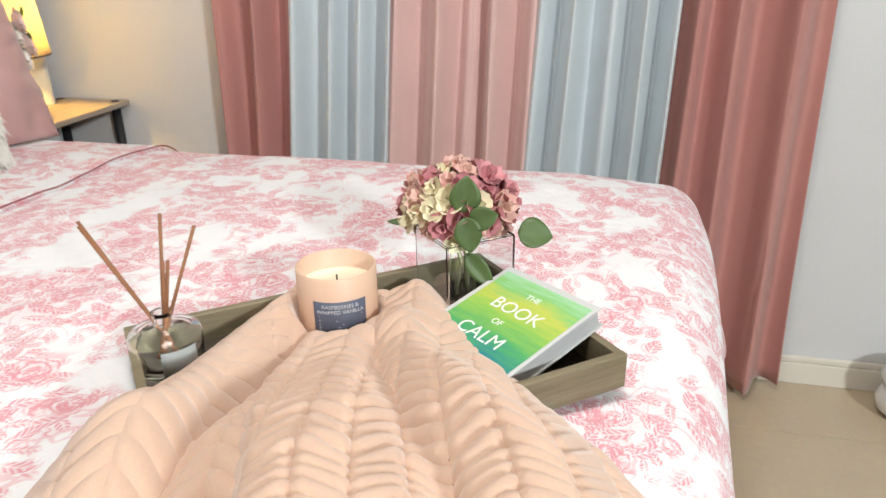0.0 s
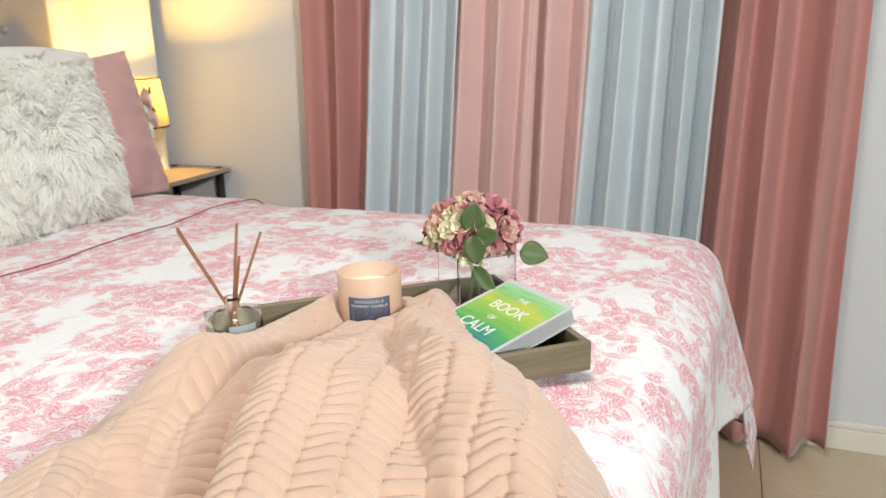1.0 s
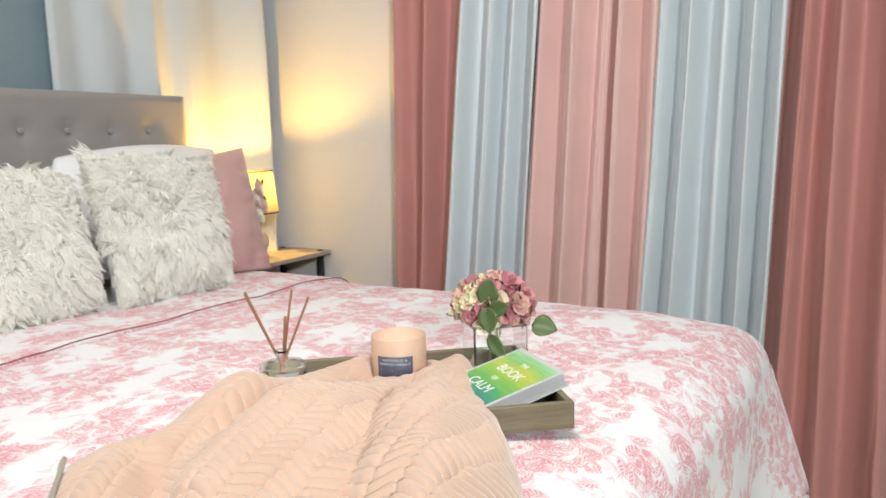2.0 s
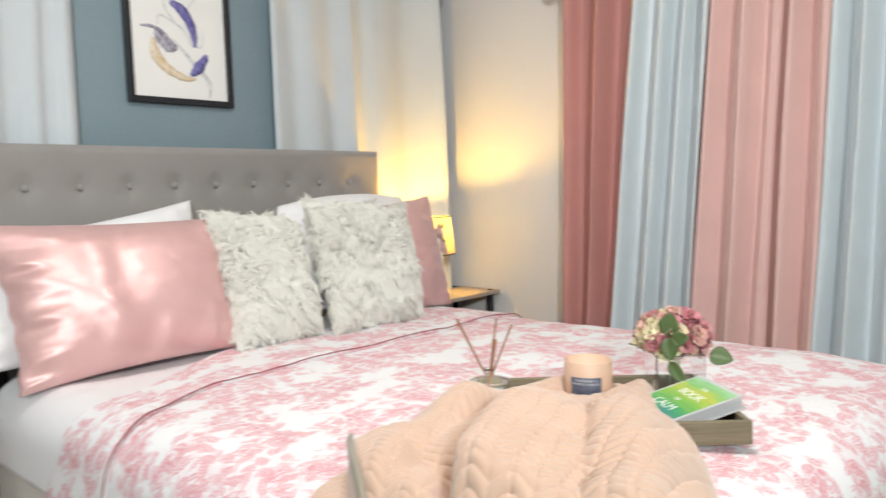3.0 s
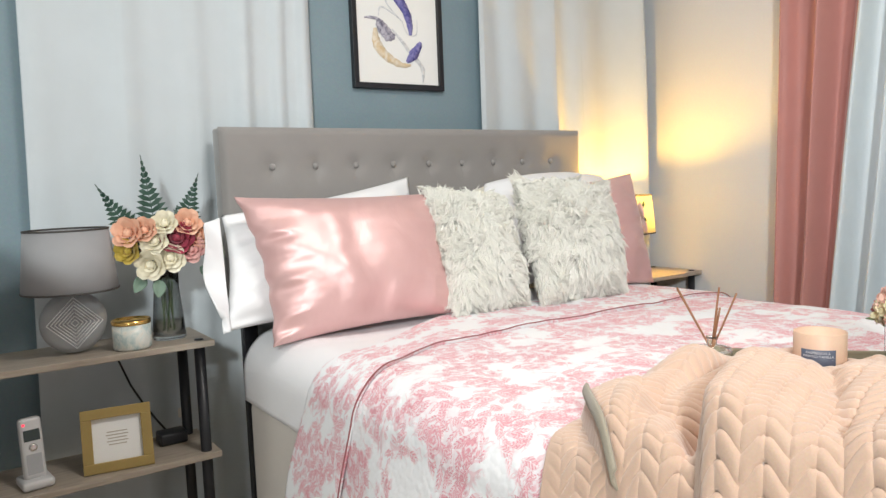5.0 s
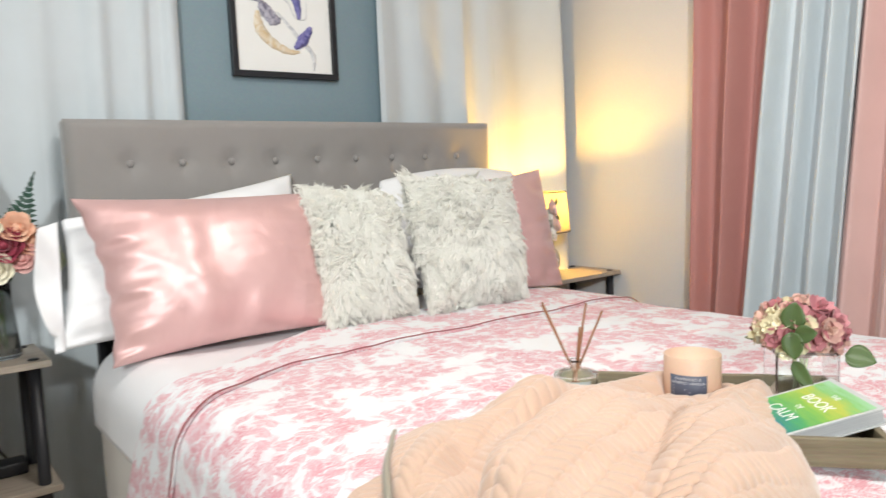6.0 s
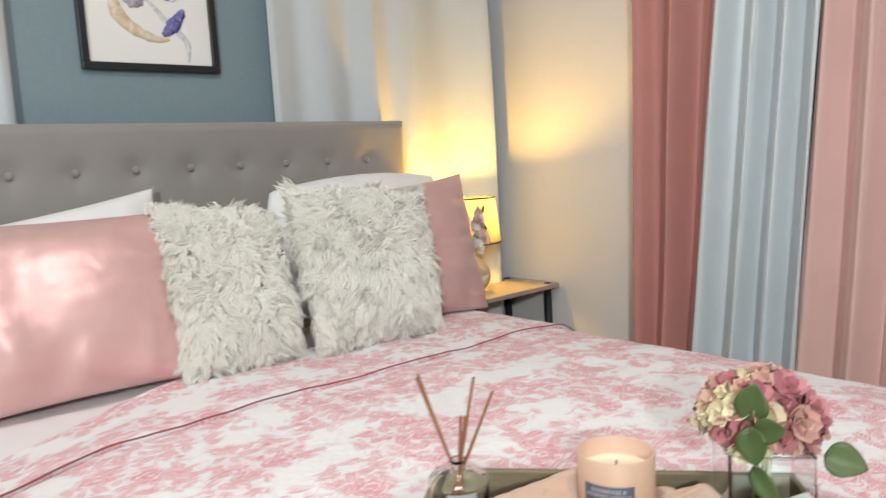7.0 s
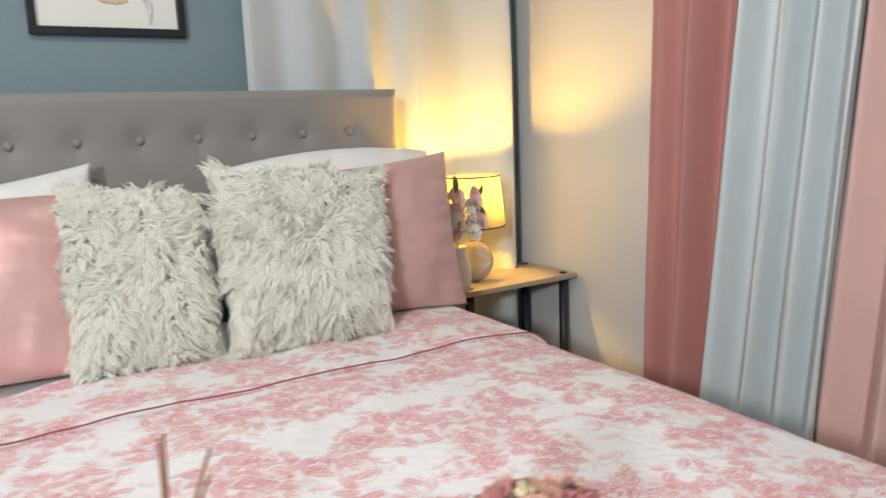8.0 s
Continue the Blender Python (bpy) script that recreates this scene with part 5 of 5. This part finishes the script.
def left_flowers():
    vx, vy, vz = -0.873, -0.15, 0.771
    v = thing("glass_vase", "tall smoky glass vase holding artificial roses", "vase", Matrix.Translation((vx, vy, vz)))
    smoky = part("vase_body", lathe_bm([(0, 0), (0.040, 0), (0.042, 0.004), (0.036, 0.07), (0.031, 0.13), (0.032, 0.178), (0.0295, 0.178), (0.0285, 0.13), (0.0335, 0.07), (0.039, 0.010), (0, 0.008)], 40, wobble=lambda a, z: 1 + 0.02 * math.sin(6 * a + 40 * z)), M["smoke_glass"], v)
    smoky.visible_shadow = False
    b = thing("rose_bouquet", "artificial bouquet of cream, peach and crimson roses with ferns", "flowers", Matrix.Translation((vx, vy, vz)))
    blooms = [(-0.970, 1.053, 0.036, "rose_peach"), (-0.932, 1.058, 0.030, "rose_peach"), (-0.912, 1.030, 0.033, "rose_cream"), (-0.858, 1.034, 0.040, "rose_red"), (-0.885, 1.072, 0.030, "rose_cream"), (-0.828, 1.070, 0.034, "rose_peach"), (-0.800, 1.036, 0.032, "rose_peach"), (-0.824, 1.002, 0.034, "rose_pink"), (-0.925, 0.970, 0.036, "rose_cream"), (-0.876, 0.984, 0.035, "rose_cream"), (-0.972, 1.008, 0.030, "rose_yellow"), (-0.768, 1.02, 0.026, "rose_green"), (-0.760, 0.985, 0.027, "rose_green")]
    for i, (x, z, r, mat) in enumerate(blooms):
        dx = (x - vx)
        rose(b, (dx, -0.055 - 0.02 * math.cos(dx * 14), z - vz), r * 0.84, M[mat], (dx * 5 - 0.25, -1, (z - 1.02) * 6 + 0.15), i + 3)
    for i, (x, z, mat) in enumerate(((-0.93, 1.0, "rose_pink"), (-0.84, 0.99, "rose_green"), (-0.88, 1.05, "rose_peach"), (-0.81, 1.01, "rose_cream"))):
        rose(b, (x - vx, 0.03, z - vz), 0.034, M[mat], (x - vx, 0.6, 0.7), i + 40)
    for base, tip in (((-0.02, 0, 0.19), (-0.148, 0.0, 0.40)), ((0.0, 0.01, 0.19), (-0.035, 0.02, 0.47)), ((0.02, 0, 0.19), (0.103, 0.01, 0.42)), ((0.01, 0.02, 0.2), (0.05, 0.03, 0.34))):
        frond(b, base, tip, 0.074, (-0.25, -1, 0.1), 3)
    for k in range(6):
        a = k * 1.05
        part("stem", tube_bm([(0.015 * math.cos(a), 0.015 * math.sin(a), 0.012), (0.012 * math.cos(a + 1), 0.012 * math.sin(a + 1), 0.12), (0.05 * math.cos(a), 0.03 * math.sin(a), 0.21)], 0.002, 6), M["leaf"], b)
    for base, out in (((-0.06, -0.04, 0.17), (-0.6, -0.5, -0.7)), ((0.08, -0.03, 0.18), (0.7, -0.3, -0.6)), ((0.09, -0.03, 0.21), (0.9, -0.3, 0.2)), ((-0.03, -0.06, 0.16), (-0.2, -0.6, -0.8)), ((0.10, -0.02, 0.19), (0.3, -0.3, -1))):
        thick(part("leaf", leaf_bm(Vector(base), Vector(out), Vector((0, -1, 0.4)), 0.05, 0.032), M["eucalyptus"], b), 0.0006)


left_flowers()


M["rose_blush"] = petal_material("pale_blush_rose", (0.86, 0.62, 0.56), (0.92, 0.76, 0.70))
M["rose_white"] = petal_material("white_rose", (0.88, 0.84, 0.76), (0.93, 0.90, 0.84))


def right_flowers():
    vx, vy, vz = 0.785, -0.225, 0.746
    v = thing("small_vase", "small white vase of roses beside the lit lamp", "vase", Matrix.Translation((vx, vy, vz)))
    part("vase_body", lathe_bm([(0, 0), (0.028, 0), (0.036, 0.03), (0.036, 0.07), (0.022, 0.11), (0.024, 0.13), (0.021, 0.13), (0.019, 0.11), (0, 0.1)], 36), M["white_ceramic"], v)
    b = thing("small_rose_bouquet", "small bouquet of blush and white artificial roses", "flowers", Matrix.Translation((vx, vy, vz + 0.12)))
    for i, (x, z, r, mat) in enumerate(((0.045, 0.145, 0.026, "rose_blush"), (0.03, 0.112, 0.026, "rose_white"), (0.062, 0.09, 0.029, "rose_blush"), (0.034, 0.062, 0.030, "rose_white"), (0.0, 0.14, 0.028, "rose_blush"), (-0.03, 0.1, 0.03, "rose_white"), (-0.02, 0.06, 0.03, "rose_blush"), (0.0, 0.09, 0.03, "rose_white"))):
        rose(b, (x, -0.03 * (1 if i < 4 else 0), z), r, M[mat], (x * 10 + 0.1, -1, 0.3), i + 70)
    for base, out, ln, w in (((0.065, -0.02, 0.15), (0.35, -0.1, 0.8), 0.032, 0.012), ((0.0, 0.0, 0.16), (0.05, 0, 1), 0.055, 0.018), ((0.05, -0.03, 0.12), (0.6, -0.3, -0.5), 0.03, 0.014)):
        thick(part("leaf", leaf_bm(Vector(base), Vector(out), Vector((0, -1, 0.2)), ln, w), M["leaf"], b), 0.0006)
    for k in range(4):
        part("stem", tube_bm([(0.006 * math.cos(k * 1.6), 0.006 * math.sin(k * 1.6), -0.03), (0, 0, 0.02), (0.02 * math.cos(k * 1.6), 0.01 * math.sin(k * 1.6), 0.08)], 0.0016, 6), M["leaf"], b)


right_flowers()


def marble_candle():
    c = thing("lidded_candle", "pale marbled glass candle with a gold rim", "candle", Matrix.Translation((-0.975, -0.205, 0.771)))
    part("jar", lathe_bm([(0, 0), (0.042, 0), (0.0445, 0.004), (0.0445, 0.060), (0, 0.060)], 48), M["marble"], c)
    part("rim", lathe_bm([(0, 0.0605), (0.0452, 0.0605), (0.0456, 0.064), (0.0452, 0.071), (0.042, 0.071), (0.042, 0.066), (0, 0.066)], 48), M["gold_bright"], c, "polished gold rim")


def marble_material():
    m = material("pale_marbled_glass", (0.6, 0.65, 0.62), 0.35)
    n = Nodes(m)
    s = n.noise(n.coord(), 32.0, 6, 0.6, 1.6)
    n.put(n.out, "Base Color", n.ramp(s.outputs[0], [(0.35, (0.40, 0.52, 0.52)), (0.5, (0.66, 0.70, 0.66)), (0.62, (0.75, 0.74, 0.68)), (0.7, (0.55, 0.50, 0.40))]))
    return m


M["marble"] = marble_material()
M["gold_bright"] = speckled("polished_gold", (0.85, 0.55, 0.18), 0.2, 0.05, metal=1.0)
marble_candle()


def gold_frame():
    o, u = Vector((-1.108, -0.215, 0.482)), Vector((-0.952, -0.240, 0.482))
    ex = (u - o).normalized()
    up = Vector((0.0, 0.28, 1.0)).normalized()
    up = (up - ex * up.dot(ex)).normalized()
    ez = ex.cross(up)
    m = Matrix(((ex.x, up.x, ez.x, o.x), (ex.y, up.y, ez.y, o.y), (ex.z, up.z, ez.z, o.z), (0, 0, 0, 1)))
    f = thing("photo_frame", "square gold photo frame with a printed card, on the lower shelf", "photo frame", m)
    W, H, t = 0.158, 0.152, 0.024
    for b in ((0, W, 0, t), (0, W, H - t, H), (0, t, t, H - t), (W - t, W, t, H - t)):
        part("frame_side", box_bm(b[0], b[1], b[2], b[3], -0.022, 0.0, 0.0012), M["gold"], f, smooth=False)
    part("card", box_bm(t, W - t, t, H - t, -0.018, -0.012), M["paper"], f, smooth=False)
    for k, w in enumerate((0.046, 0.05, 0.042, 0.048, 0.04)):
        part("print_line", box_bm(W / 2 - w / 2, W / 2 + w / 2, 0.092 - 0.0075 * k, 0.0942 - 0.0075 * k, -0.0119, -0.0115), M["ink_brown"], f, smooth=False)
    part("stand", box_bm(W / 2 - 0.02, W / 2 + 0.02, 0.004, 0.1, -0.026, -0.0222), M["black_metal"], f, smooth=False)


M["ink_brown"] = material("brown_ink", (0.42, 0.37, 0.3), 0.7)
gold_frame()


def handset():
    p = thing("cordless_phone", "silver cordless phone standing in its cradle", "telephone", Matrix.Translation((-1.205, -0.20, 0.481)) @ pose(0, 0, 0, 0, 0, 8))
    cradle = part("cradle", box_bm(-0.034, 0.034, -0.03, 0.045, 0, 0.022, 0.008, 3), M["phone"], p)
    body = part("handset", box_bm(-0.024, 0.024, -0.012, 0.012, 0.0, 0.142, 0.009, 3), M["phone"], p)
    body.matrix_local = pose(0, 0.004, 0.018, -8)
    for name, b, mat in (("screen", (-0.017, 0.017, -0.0128, -0.0118, 0.088, 0.114), M["screen"]), ("keypad", (-0.016, 0.016, -0.0128, -0.0118, 0.012, 0.058), M["keys"]), ("indicator", (-0.018, -0.012, -0.0130, -0.0118, 0.124, 0.129), M["red_led"])):
        part(name, box_bm(*b, 0.0004), mat, body, smooth=False)
    bm = lathe_bm([(0, 0), (0.009, 0), (0.009, 0.001), (0.005, 0.0014), (0, 0.0012)], 24)
    bmesh.ops.transform(bm, matrix=Matrix.Translation((0, -0.012, 0.073)) @ Matrix.Rotation(math.radians(90), 4, "X"), verts=bm.verts[:])
    part("round_key", bm, M["chrome"], body)


M["keys"] = speckled("phone_keypad", (0.42, 0.43, 0.44), 0.4)
M["red_led"] = material("red_led", (0.8, 0.05, 0.08), 0.4)
M["red_led"].node_tree.nodes["Principled BSDF"].inputs["Emission Color"].default_value = (1, 0.05, 0.1, 1)
M["red_led"].node_tree.nodes["Principled BSDF"].inputs["Emission Strength"].default_value = 1.5
handset()


def cables():
    c = thing("power_cable", "black lamp cable drooping behind the shelves", "cable")
    part("cord", tube_bm([(-0.99, -0.02, 0.75), (-0.975, -0.01, 0.70), (-0.95, -0.005, 0.63), (-0.92, -0.005, 0.57), (-0.89, -0.015, 0.52), (-0.87, -0.03, 0.49)], 0.0028, 8), M["black_metal"], c)
    # a plain dark box behind the photo frame
    a = thing("dark_box", "small plain dark box on the lower shelf", "adapter", Matrix.Translation((-0.875, -0.10, 0.481)))
    part("dark_box_body", box_bm(-0.035, 0.035, -0.03, 0.03, 0, 0.03, 0.005, 3), M["black_metal"], a)
    w = thing("wall_socket", "white wall socket with a plug behind the shelves", "socket")
    part("plate", box_bm(-0.835, -0.785, WALL_Y - 0.008, WALL_Y, 0.49, 0.545, 0.003), M["white_trim"], w, smooth=False)
    part("plug", box_bm(-0.825, -0.795, WALL_Y - 0.035, WALL_Y - 0.008, 0.502, 0.532, 0.004), M["white_trim"], w)


cables()


def floor_ornament():
    o = thing("white_ornament", "glossy white double-bulged pot standing on the floor", "pot", Matrix.Translation((1.10, -2.515, 0.0)))
    part("pot_body", lathe_bm([(0, 0), (0.05, 0), (0.074, 0.02), (0.08, 0.045), (0.070, 0.072), (0.060, 0.08), (0.070, 0.09), (0.078, 0.115), (0.07, 0.14), (0.05, 0.155), (0.045, 0.15), (0, 0.14)], 40), M["gloss_white"], o)


M["gloss_white"] = speckled("glossy_white_glaze", (0.8, 0.8, 0.78), 0.15, 0.03)
floor_ornament()

# ---- floor tiles ----
TILE = 0.6
for i in range(-10, 2):
    for j in range(-6, 5):
        x, y = 0.96 + TILE * (i + 0.5), -2.03 + TILE * (j + 0.5)
        x0, x1 = max(-4.6, x - TILE / 2 + 0.0015), min(WALL_X, x + TILE / 2 - 0.0015)
        y0, y1 = max(-5.6, y - TILE / 2 + 0.0015), min(WALL_Y, y + TILE / 2 - 0.0015)
        if x1 - x0 < 0.01 or y1 - y0 < 0.01:
            continue
        part("tile", box_bm(x0, x1, y0, y1, -0.012, 0.0, 0.001, 1), M["tile"], floor, smooth=False)
